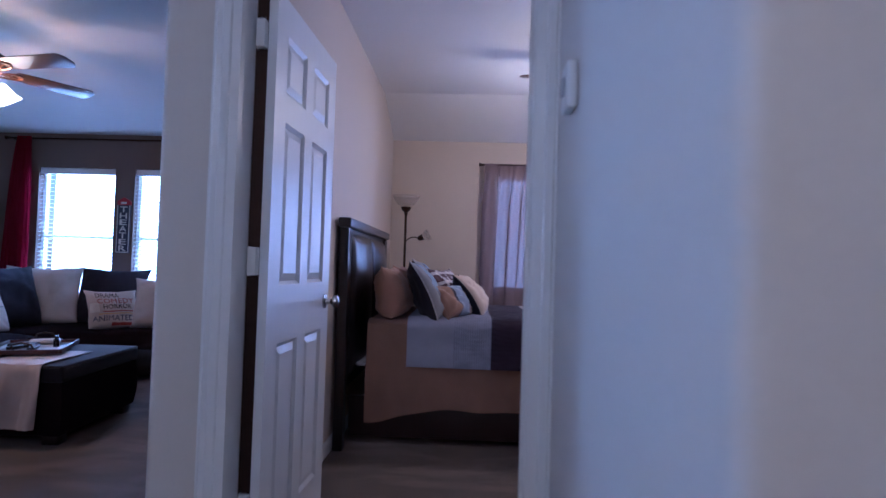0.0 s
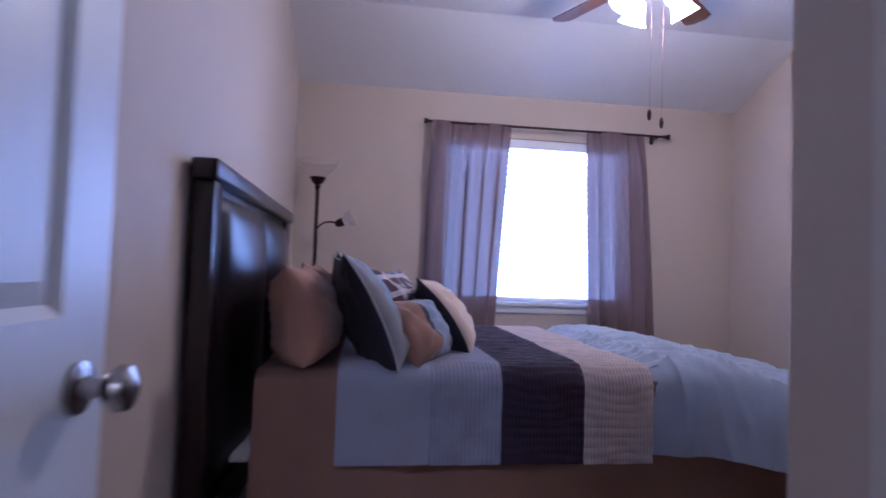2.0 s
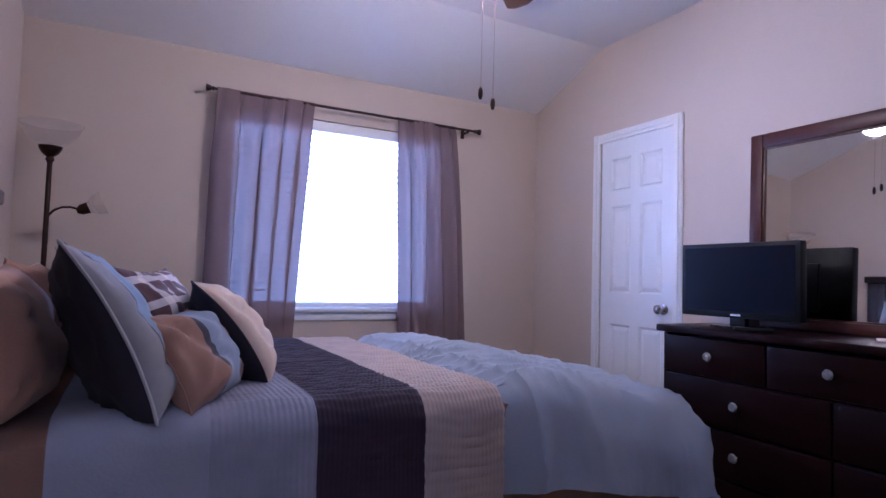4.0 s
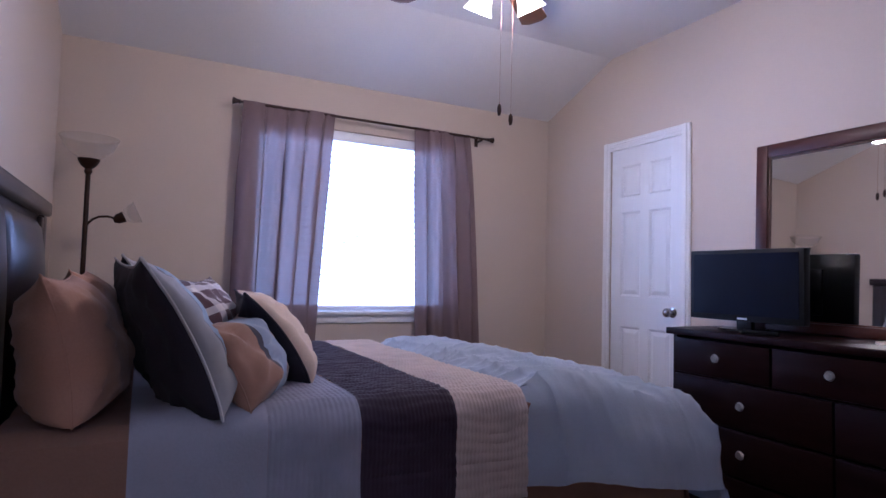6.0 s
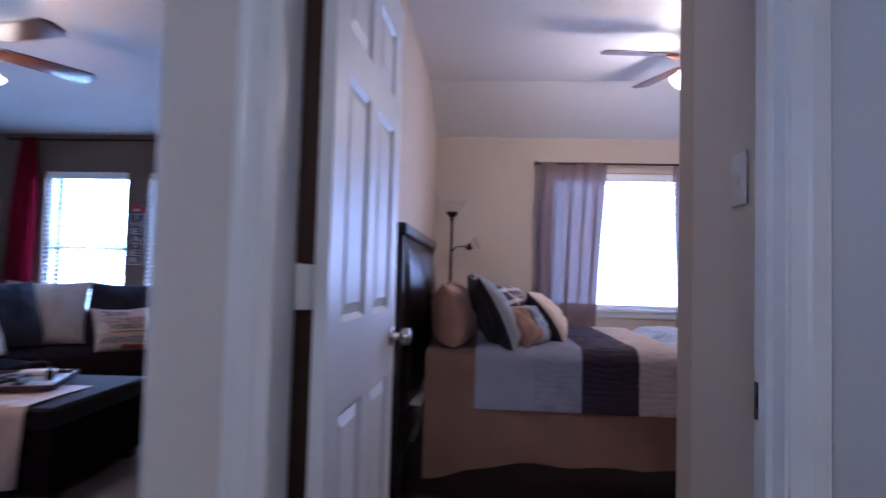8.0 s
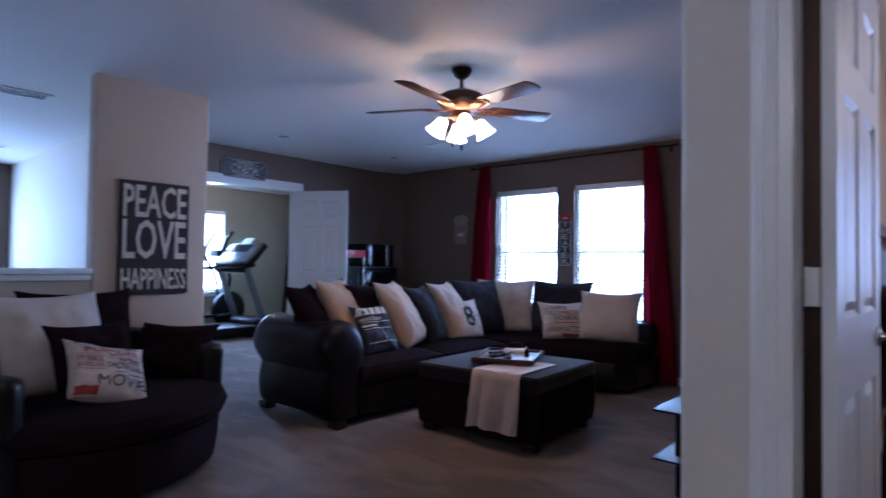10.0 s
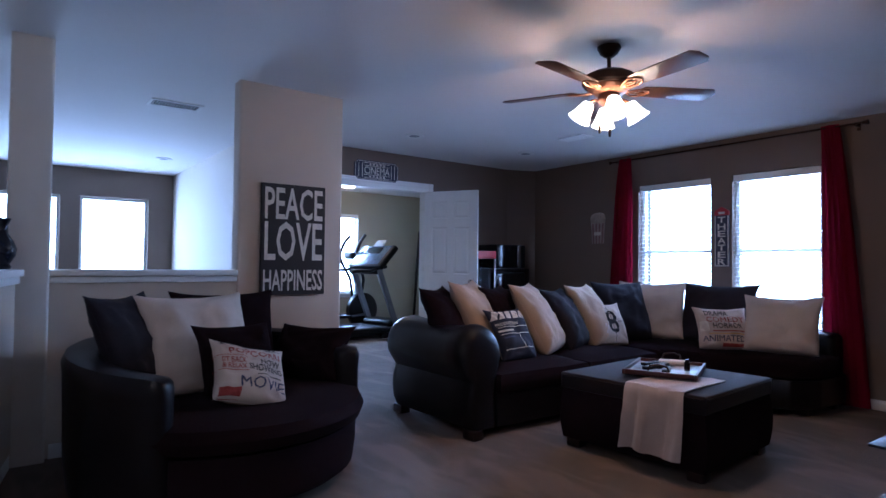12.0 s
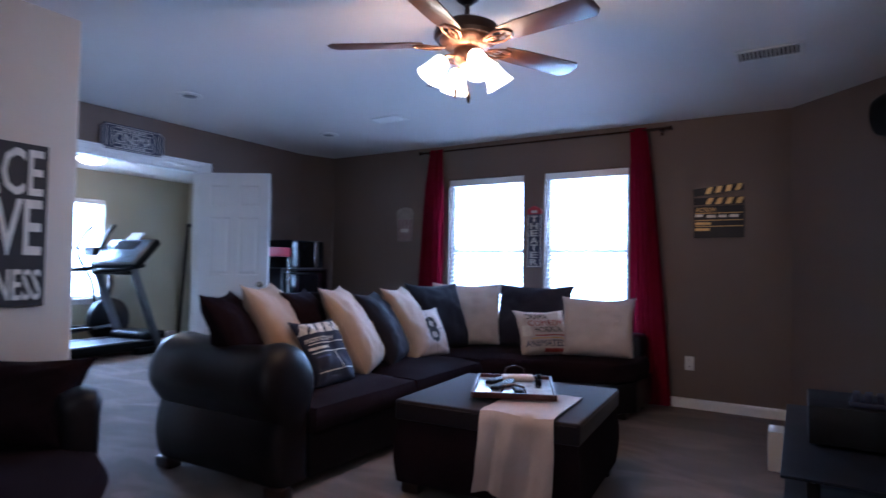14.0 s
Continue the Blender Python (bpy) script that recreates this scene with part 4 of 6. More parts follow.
def cover(x0, x1, y0, y1, top, drop_n, drop_f, rad, seed, wrinkle=0.004, foot=0.0, nx=70, puff=0.0, wave=0.0, flare=0.0, ny_top=64, rib=0.0, slump=0.0, tail=0.0, slump_from=0.30):
    """Cloth laid over the bed: across the bed in y with both sides hanging, and over the foot if foot > 0."""
    arc = rad * math.pi / 2

    def fold(s, length):
        """Distance s past an edge: how far out and how far down."""
        if s <= 0:
            return s, 0.0
        if s < arc:
            a = s / rad
            return rad * math.sin(a), rad * (1 - math.cos(a))
        return rad, rad + (s - arc)
    span = y1 - y0 - 2 * rad
    vs = []
    ns = 50 if rib else 12
    for k in range(ns + 1):
        vs.append(-(drop_n + arc - rad) * (1 - k / ns))
    for k in range(1, ny_top):
        vs.append(span * k / ny_top)
    for k in range(ns + 1):
        vs.append(span + (drop_f + arc - rad) * k / ns)
    flat = x1 - x0 - (rad if foot else 0)
    us = [flat * i / nx for i in range(nx + 1)]
    if foot:
        us += [flat + (foot + arc - rad) * k / 16 for k in range(1, 17)]
    off = Vector((seed * 3.7, seed * 1.3, 0))
    bm = bmesh.new()
    g = []
    for v in vs:
        row = []
        for u in us:
            ox, dx = fold(u - flat, foot) if foot else (u - flat, 0.0)
            x = x0 + flat + ox
            if v < 0:
                o, d = fold(-v * (1 + tail * math.exp(-((u - 0.05) / 0.22) ** 2)), drop_n)
                y, dz = y0 + rad - o, d
                side = -1
            elif v > span:
                o, d = fold(v - span, drop_f)
                y, dz = y1 - rad + o, d
                side = 1
            else:
                y, dz, side = y0 + rad + v, 0.0, 0
            down = max(dx, dz) + 0.25 * min(dx, dz)
            q = Vector((u * 5, v * 5, 0)) + off
            q2 = Vector((q.x * 1.4 + q.y * 0.9, q.y * 2.6 - q.x * 1.2, 1.7))
            ridge = (1 - abs(noise.noise(q2))) ** 6
            q3 = Vector((u * 4 + v * 7, v * 24 - u * 11, seed))
            crisp = (1 - abs(noise.noise(q3 * 0.6))) ** 5
            wr = noise.noise(q * 0.8) * wrinkle + noise.noise(q2 * 0.9) * wrinkle * 0.45 + ridge * wrinkle * 0.3 + (crisp * wrinkle * 0.25 if puff else 0)
            z = top - down + wr * max(0.0, 1 - down / (rad * 1.6))
            if puff:
                z += puff * max(0.0, 1 - down / (rad * 2)) * min(1, u / 0.3) * (0.5 + 0.5 * math.sin(min(max(v / span, 0), 1) * math.pi))
                lie = noise.noise(Vector((u * 3.2 + v * 1.1, v * 3.6, seed)))
                fold1 = (1 - abs(noise.noise(Vector((u * 2.6 + 0.9 * lie, v * 7.5 + u * 2.5 + lie, seed + 9))))) ** 4
                fold2 = (1 - abs(noise.noise(Vector((u * 7 + v * 5 + lie, v * 13 - u * 4, seed + 3))))) ** 4
                calm = max(0.0, 1 - down / (rad * 0.9))
                z += (0.020 * fold1 + 0.008 * fold2 - 0.009) * calm * min(1, u / 0.12)
                if side:
                    hang = (1 - abs(noise.noise(Vector((u * 5.5 + 0.25 * lie, v * 0.9, seed + 5))))) ** 3
                    y += side * 0.030 * (hang - 0.4) * min(1.0, max(0.0, (dz - 0.03) / 0.12)) * min(1, u / 0.2)
            if slump:
                f = min(1.0, max(0.0, (u - flat * slump_from) / (flat * (1 - slump_from))))
                z -= slump * f * f * (3 - 2 * f)
            tuck = max(0.0, 1 - u / 0.18) ** 0.6 if puff else 0.0
            z -= 0.06 * tuck * max(0.3, 1 - down / rad)
            y -= side * 0.06 * tuck
            if rib:
                ripple = rib * abs(math.sin(v * 105 + 2.2 * noise.noise(Vector((u * 9, v * 6, 1)) + off))) ** 0.7 + rib * 0.8 * noise.noise(Vector((u * 45, v * 30, 2)))
                if side and dz > rad * 0.6:
                    y += side * ripple
                else:
                    z += ripple
            if side and dz > rad * 0.6:
                y += side * (1 - tuck) * min(1, (dz - rad * 0.6) / 0.08) * (wave * math.sin(u * 17 + seed) * (dz / 0.4) + wr * 1.6 + flare * dz)
            if dx > rad * 0.6:
                x += min(1, (dx - rad * 0.6) / 0.08) * wave * math.sin(v * 15 + seed) * (dx / 0.4) + wr * 1.6 + flare * dx
            row.append(bm.verts.new((x, y, max(z, 0.03))))
        g.append(row)
    for j in range(len(vs) - 1):
        for i in range(len(us) - 1):
            bm.faces.new((g[j][i], g[j][i + 1], g[j + 1][i + 1], g[j + 1][i]))
    bmesh.ops.solidify(bm, geom=list(bm.faces), thickness=0.008)
    bmesh.ops.recalc_face_normals(bm, faces=list(bm.faces))
    return bm


solid("bed_sheet", cover(-0.545, 1.425, 3.828, 5.232, 0.785, 0.545, 0.5, 0.06, 2, 0.012, foot=0.44, wave=0.016, tail=0.16, slump=0.07, slump_from=0.70), TANCLOTH,
      "tan sheet hanging to below the mattress", "sheet")
solid("comforter", cover(0.66, 1.52, 3.795, 5.265, 0.812, 0.27, 0.30, 0.10, 7, 0.012, foot=0.38, puff=0.045, wave=0.024, nx=150, flare=0.16, ny_top=170, slump=0.085), COMFORT,
      "slate-blue comforter rumpled over the foot of the bed", "comforter")
quilt = thing("quilt", "quilt with slate-blue, plum and cream bands laid across the bed", "quilt")
WAFFLE = striped("waffle_blue_cloth", 0, [(-0.5, (0.48, 0.47, 0.58)), (2.0, (0.48, 0.47, 0.58))], rib=0.014, rib_axis=0, rib_bump=0.25)
PLUM = striped("quilted_plum_cloth", 0, [(-0.5, (0.058, 0.032, 0.062)), (2.0, (0.058, 0.032, 0.062))], rib=0.012, rib_axis=0, rib_bump=0.15)
CREAMQ = striped("quilted_cream_cloth", 0, [(-0.5, (0.88, 0.74, 0.68)), (2.0, (0.88, 0.74, 0.68))], rib=0.012, rib_axis=0, rib_bump=0.15)
for x0, x1, m, lb, rb in ((-0.293, 0.0, BLUECLOTH, "plain slate-blue band", 0.0), (0.0, 0.231, WAFFLE, "waffle-stitched slate-blue band", 0.002), (0.231, 0.506, PLUM, "dark plum quilted band", 0.005), (0.506, 0.745, CREAMQ, "cream quilted band", 0.005)):
    part("band", cover(x0, x1, 3.812, 5.248, 0.815, 0.31, 0.34, 0.075, 5, 0.006, wave=0.004, nx=max(6, int((x1 - x0) / 0.015)), ny_top=300 if rb else 64, rib=rb), m, quilt, lb)

PIPE = mat("pale_grey_cord", (0.42, 0.40, 0.42), 0.85, vary=0.1, scale=9)
SHAM = striped("sham_cloth", 0, [(-0.4, (0.27, 0.26, 0.28)), (-0.215, (0.05, 0.045, 0.07)), (-0.209, (0.19, 0.27, 0.40)), (0.20, (0.27, 0.26, 0.28))])
cushion("plump tan bed pillow against the headboard", 0.60, 0.335, 0.21, stand(-0.40, 4.14, 0.79, 0.33, 12, 0), TANCLOTH, seed=1, name="bed_pillow", group="tan bed pillows")
cushion("plump tan bed pillow against the headboard", 0.60, 0.345, 0.20, stand(-0.41, 4.80, 0.79, 0.34, 12, 0), TANCLOTH, seed=2, name="bed_pillow", group="tan bed pillows")
cushion("slate-blue pillow sham with a dark plum back", 0.58, 0.415, 0.17, stand(-0.13, 4.08, 0.79, 0.41, 27, 6), SHAM, NAVY, seed=3, full=0.58, bend=0.022, cord=PIPE)
cushion("slate-blue pillow sham with a dark plum back", 0.60, 0.42, 0.17, stand(-0.19, 4.80, 0.795, 0.42, 24, 4), SHAM, NAVY, seed=4, full=0.58, bend=0.03, cord=PIPE)
cushion("brown and cream plaid throw pillow", 0.40, 0.35, 0.14, stand(0.0, 4.37, 0.80, 0.35, 26, -22), plaid("plaid_cloth", (0.075, 0.030, 0.040), (0.48, 0.44, 0.46), (0.66, 0.60, 0.58), 0.042), NAVY, seed=5)
cushion("small tan pillow with a slate-blue band", 0.36, 0.25, 0.14, stand(0.035, 4.00, 0.80, 0.25, 34, -24), striped("banded_pillow", 0, [(-0.25, (0.34, 0.185, 0.125)), (-0.075, (0.04, 0.035, 0.06)), (-0.06, (0.27, 0.33, 0.47)), (0.10, (0.34, 0.185, 0.125))]), TANCLOTH, seed=6, full=0.55, bend=0.015)
cushion("cream throw pillow with a dark plum back", 0.42, 0.34, 0.14, stand(0.19, 4.29, 0.80, 0.34, 36, -4), PALECLOTH, NAVY, seed=7, full=0.55, bend=0.025, cord=NAVY)

# ---- bedroom: floor lamp ----
lamp = thing("floor_lamp", "bronze torchiere floor lamp with a frosted bowl and a reading arm", "floor lamp", pose(-0.56, 5.93, 0))
part("base", lathe([(0, 0), (0.13, 0.002), (0.135, 0.015), (0.11, 0.03), (0.03, 0.045), (0.018, 0.06), (0, 0.06)]), BRONZE, lamp)
part("pole", tube([(0, 0, 0.05), (0, 0, 1.66)], 0.012, 12), BRONZE, lamp)
part("cup", lathe([(0.012, 1.63), (0.02, 1.645), (0.016, 1.66), (0.035, 1.675), (0.05, 1.70), (0.052, 1.712), (0.0, 1.712)]), BRONZE, lamp)
part("bowl_shade", lathe([(0.04, 1.713), (0.075, 1.73), (0.115, 1.77), (0.140, 1.825), (0.136, 1.825), (0.11, 1.775), (0.07, 1.735), (0.0, 1.722)], 36), FROST, lamp, "frosted glass bowl")
arm = part("reading_arm", tube([(0.0, 0, 1.36), (0.03, -0.004, 1.395), (0.06, -0.008, 1.412), (0.10, -0.01, 1.416), (0.14, -0.012, 1.406)], 0.006, 8), BRONZE, lamp)
part("socket", lathe([(0.012, -0.02), (0.026, 0.0), (0.030, 0.035), (0.0, 0.036)], 18, pose(0.145, -0.012, 1.405, 0, 65, 0)), BRONZE, arm)
part("shade", lathe([(0.028, 0.036), (0.050, 0.07), (0.060, 0.105), (0.056, 0.105), (0.045, 0.07), (0.0, 0.05)], 22, pose(0.145, -0.012, 1.405, 0, 65, 0)), FROST, arm, "small frosted glass shade")

# ---- bedroom: dresser, mirror, television ----
dr = thing("dresser", "dark cherry dresser with nine drawers and glass knobs", "dresser", pose(2.12, 2.925, 0))
part("carcass", B((0.022, 0.01, 0.06, 0.425, 0.035, 0.885), (0.022, 1.555, 0.06, 0.425, 1.58, 0.885), (0.03, 0.035, 0.06, 0.42, 1.555, 0.86), bev=0.003), CHERRY, dr)
part("plinth", B((0.035, 0.02, 0.0, 0.42, 1.57, 0.06), bev=0.003), CHERRY, dr)
part("top", B((-0.012, -0.01, 0.886, 0.430, 1.60, 0.919), bev=0.006), CHERRY, dr)
rows3 = [(0.705, 0.872, 3), (0.492, 0.693, 2), (0.280, 0.480, 2), (0.070, 0.268, 2)]
KNOBGL = mat("clear_glass_knob", (0.55, 0.54, 0.52), 0.12, metal=0.6, vary=0.2, scale=30)
for z0, z1, k in rows3:
    wd = 1.53 / k
    for i in range(k):
        y0 = 0.03 + i * wd + 0.004
        d = part("drawer", B((0.004, y0, z0, 0.030, y0 + wd - 0.008, z1), bev=0.005), CHERRY, dr)
        part("knob", lathe([(0.006, 0), (0.007, 0.012), (0.017, 0.016), (0.021, 0.026), (0.016, 0.034), (0, 0.036)], 18, pose(0.004, y0 + wd / 2 - 0.004, (z0 + z1) / 2 + 0.008, 0, -90, 0)), KNOBGL, d, "clear glass knob")
mr = thing("dresser_mirror", "large mirror in a dark cherry frame standing behind the dresser", "mirror", pose(2.521, 3.175, 0.921, 0, 1.6, 0))
part("mirror_frame", B((-0.02, 0.0, 0.0, 0.02, 0.062, 0.94), (-0.02, 1.078, 0.0, 0.02, 1.14, 0.94), (-0.02, 0.062, 0.0, 0.02, 1.078, 0.05), (-0.02, 0.062, 0.872, 0.02, 1.078, 0.94), bev=0.006), MIRRORWOOD, mr)
part("inner_bead", B((-0.010, 0.062, 0.05, 0.01, 0.070, 0.872), (-0.010, 1.070, 0.05, 0.01, 1.078, 0.872), (-0.010, 0.070, 0.05, 0.01, 1.070, 0.058), (-0.010, 0.070, 0.864, 0.01, 1.070, 0.872), bev=0.002), BLADE, mr, "paler bevelled wooden edge")
part("mirror_glass", B((0.0, 0.070, 0.058, 0.010, 1.070, 0.864)), MIRROR, mr, "silvered mirror glass", smooth=False)
tv = thing("television", "small black flat-screen television standing on the dresser", "television", pose(2.32, 4.24, 0.920))
part("cabinet", B((-0.012, -0.30, 0.045, 0.035, 0.30, 0.395), (0.035, -0.16, 0.09, 0.055, 0.16, 0.32), bev=0.006), BLACKPL, tv)
part("screen", B((-0.0145, -0.278, 0.075, -0.0125, 0.278, 0.375)), SCREEN, tv, "dark glossy screen", smooth=False)
part("maker_plate", B((-0.014, -0.025, 0.054, -0.0124, 0.025, 0.063)), WHITEPL, tv)
part("neck", B((0.0, -0.04, 0.01, 0.03, 0.04, 0.06), bev=0.004), BLACKPL, tv)
part("foot", lathe([(0, 0), (0.115, 0.001), (0.11, 0.010), (0.03, 0.016), (0, 0.016)], 30, Matrix.Diagonal((0.8, 1.15, 1, 1))), GLOSSBLK, tv)
solid("remote_control", B((-0.022, -0.075, 0, 0.022, 0.075, 0.018), bev=0.005), BLACKPL, "black remote control on the dresser", "remote", pose(2.18, 4.06, 0.920, 0, 0, 25))
for x, y in ((2.34, 3.55), (2.36, 3.42)):
    solid("paper_stack", B((-0.06, -0.10, 0, 0.06, 0.10, 0.012), bev=0.002), OFFWHITE, "small stack of pale papers on the dresser", "paper", pose(x, y, 0.920, 0, 0, random.Random(int(y * 100)).uniform(-20, 20)))


# ---- ceiling fans ----
def fan(label, x, y, ceil_z, blade_z, start, r=0.66, drop=0.14, kit=4, kit_turn=20):
    ob = thing("ceiling_fan", label, "ceiling fan", pose(x, y, ceil_z))
    b = blade_z - ceil_z
    part("canopy", lathe([(0.0, 0.0), (0.068, -0.001), (0.070, -0.012), (0.052, -0.045), (0.024, -0.066), (0.0, -0.068)]), BRONZE, ob)
    part("downrod", tube([(0, 0, -0.05), (0, 0, b + 0.09)], 0.012, 12), BRONZE, ob)
    part("motor_housing", lathe([(0.0, b + 0.105), (0.05, b + 0.10), (0.11, b + 0.095), (0.146, b + 0.075), (0.156, b + 0.05), (0.156, b + 0.03), (0.144, b + 0.015), (0.0, b + 0.015)], 36), BRONZE, ob)
    part("vent_ring", lathe([(0.0, b + 0.014), (0.128, b + 0.013), (0.118, b - 0.005), (0.085, b - 0.028), (0.0, b - 0.03)], 36), COPPER, ob, "copper-bronze ring")
    for i in range(18):
        a = 2 * math.pi * i / 18
        part("vent_rib", B((0.088, -0.004, -0.003, 0.126, 0.004, 0.004), bev=0.0015), BRONZE, ob, at=pose(0, 0, b - 0.006, 0, 0, math.degrees(a)) @ pose(0, 0, 0, 0, -38, 0) @ pose(-0.012, 0, 0.068))
    outline = [(0.20, -0.052), (0.30, -0.062), (r - 0.032, -0.070), (r - 0.028, -0.070), (r, -0.034), (r, 0.034), (r - 0.028, 0.070), (r - 0.032, 0.070), (0.30, 0.062), (0.20, 0.052)]
    for i in range(5):
        at = pose(0, 0, b, 0, 0, start + 72 * i) @ pose(0, 0, 0, -11, 0, 0)
        bl = part("blade", prism(outline, -0.003, 0.003, 0.001), BLADE, ob, at=at)
        iron = part("blade_iron", tube([(0.10, 0, -0.012), (0.14, 0.03, -0.016), (0.19, 0.042, -0.010), (0.235, 0.03, -0.006), (0.255, 0.0, -0.005), (0.235, -0.03, -0.006), (0.19, -0.042, -0.010), (0.14, -0.03, -0.016), (0.10, 0, -0.012)], 0.006, 7), COPPER, bl, "scrolled bronze blade bracket")
        part("scroll", tube([(0.10, 0, -0.012), (0.17, 0.012, -0.012), (0.22, 0, -0.008), (0.17, -0.012, -0.012), (0.10, 0, -0.012)], 0.004, 6), COPPER, bl)
    part("light_fitter", lathe([(0.0, b - 0.028), (0.060, b - 0.030), (0.066, b - 0.06), (0.056, b - 0.085), (0.030, b - 0.105), (0.0, b - 0.11)]), COPPER, ob, "copper-bronze light fitter")
    for i in range(kit):
        at = pose(0, 0, b - 0.075, 0, 0, kit_turn + 360 / kit * i)
        ar = part("light_arm", tube([(0.04, 0, 0.0), (0.075, 0, 0.012), (0.10, 0, 0.006), (0.115, 0, -0.012)], 0.008, 8), COPPER, ob, at=at)
        prof = [(0.026, 0.0), (0.036, -0.012), (0.044, -0.045), (0.056, -0.085), (0.070, -0.112), (0.066, -0.111), (0.052, -0.083), (0.040, -0.045), (0.030, -0.012), (0.0, -0.008)]
        part("shade", lathe(prof, 26, pose(0.115, 0, -0.008, 0, -32, 0)), SHADEGLOW, ar, "lit frosted glass bell shade")
    for k, (px, py, ln) in enumerate(((0.03, -0.03, drop), (-0.035, -0.04, drop - 0.03))):
        ch = part("pull_chain", tube([(px, py, b - 0.10), (px, py, b - 0.10 - ln)], 0.0007, 5), COPPER, ob)
        part("fob", lathe([(0.002, 0), (0.008, -0.008), (0.010, -0.03), (0.006, -0.05), (0, -0.052)], 12, pose(px, py, b - 0.10 - ln)), BRONZE, ch)
    return ob


fan("bronze ceiling fan with walnut blades and four lit shades", -2.80, 3.38, H, 2.205, -10, kit_turn=49)
fan("bronze ceiling fan with walnut blades and four lit shades", 1.07, 4.50, HB, 2.545, -30, kit_turn=10, drop=0.59)


# ---- game room: sofa ----
sofa = thing("sectional_sofa", "black leather and dark microfibre L-shaped sectional sofa", "sofa", pose(-4.60, 3.0, 0))


def rolled_arm(length, r=0.18, zc=0.565):
    """A rolled sofa arm along x, its outer side towards -y: a scroll over a bellied side."""
    prof = [(-0.095, 0.065), (-0.125, 0.12), (-0.138, 0.22), (-0.128, 0.31), (-0.108, 0.38)]
    for k in range(21):
        a = radians(-128 + k * 250 / 20)
        prof.append((math.sin(a) * r - 0.018, zc + math.cos(a) * r))
    prof += [(0.110, 0.30), (0.112, 0.065)]
    bm = bmesh.new()
    rings = []
    for x, f in ((-0.012, 0.55), (-0.005, 0.78), (0.012, 0.92), (0.05, 1.01), (0.12, 1.05), (length * 0.4, 0.99), (length * 0.62, 0.95), (length - 0.20, 0.99), (length - 0.10, 1.04), (length - 0.05, 1.01), (length - 0.015, 0.92), (length + 0.004, 0.78), (length + 0.012, 0.55)):
        rings.append([bm.verts.new((x, y * f + (0.006 * noise.noise(Vector((x * 5, y * 5, z * 4)))), 0.35 + (z - 0.35) * f if z > 0.1 else z)) for y, z in prof])
    n = len(prof)
    for a, b in zip(rings, rings[1:]):
        for i in range(n):
            bm.faces.new((a[i], a[(i + 1) % n], b[(i + 1) % n], b[i]))
    bm.faces.new(rings[0]), bm.faces.new(rings[-1])
    bmesh.ops.recalc_face_normals(bm, faces=list(bm.faces))
    return bm


def seat_block(x0, y0, z0, x1, y1, z1, crown, seed):
    """A boxed seat cushion with soft edges and a crowned, slightly worn top."""
    bm = B((x0, y0, z0, x1, y1, z1))
    bmesh.ops.subdivide_edges(bm, edges=list(bm.edges), cuts=9, use_grid_fill=True)
    cx, cy, hx, hy = (x0 + x1) / 2, (y0 + y1) / 2, (x1 - x0) / 2, (y1 - y0) / 2
    for v in bm.verts:
        u, w, q = (v.co.x - cx) / hx, (v.co.y - cy) / hy, (v.co.z - z0) / (z1 - z0)
        soft = (1 - abs(u) ** 6) * (1 - abs(w) ** 6)
        v.co.z += q * (crown * (1 - u * u) * (1 - w * w) - 0.035 * (1 - soft) + 0.006 * noise.noise(Vector((v.co.x * 6, v.co.y * 6, seed))))
        belly = 0.016 * math.sin(math.pi * min(1, q)) - 0.014
        v.co.x += belly * (u ** 5)
        v.co.y += belly * (w ** 5)
    bmesh.ops.recalc_face_normals(bm, faces=list(bm.faces))
    return bm


part("arm", rolled_arm(0.97), LEATHER, sofa, "rolled black leather arm", at=pose(0.0, 0.15, 0))
part("base", prism(bullnose([(0.02, 0.255), (0.985, 0.255), (0.985, 2.22), (1.30, 2.24), (1.92, 2.46), (2.06, 2.66), (2.06, 3.20), (0.02, 3.20)], 0.05, {6}), 0.06, 0.29, 0.015), LEATHER, sofa, "black leather base")
part("back", B((0.0, 0.20, 0.06, 0.24, 3.22, 0.72), bev=0.05, seg=4), LEATHER, sofa, "black leather back")
part("back", B((0.25, 3.00, 0.06, 2.03, 3.22, 0.62), bev=0.05, seg=4), LEATHER, sofa, "black leather back")
for y0, y1 in ((0.265, 1.19), (1.20, 2.10)):
    part("seat_cushion", seat_block(0.22, y0, 0.29, 1.01, y1, 0.452, 0.022, y0), SUEDE, sofa, "dark microfibre seat cushion")
part("seat_cushion", prism(bullnose([(0.22, 2.11), (1.0, 2.11), (1.30, 2.23), (1.94, 2.45), (2.08, 2.66), (2.08, 3.02), (0.22, 3.02)], 0.05, {5}), 0.29, 0.45, 0.045), SUEDE, sofa, "dark microfibre seat cushion")
for x, y in ((0.06, 0.08), (0.94, 0.08), (0.06, 3.1), (1.96, 3.1), (0.93, 2.0), (1.93, 2.66)):
    part("foot", B((x - 0.06, y - 0.045, 0, x + 0.06, y + 0.045, 0.066), bev=0.012), ESPRESSO, sofa)

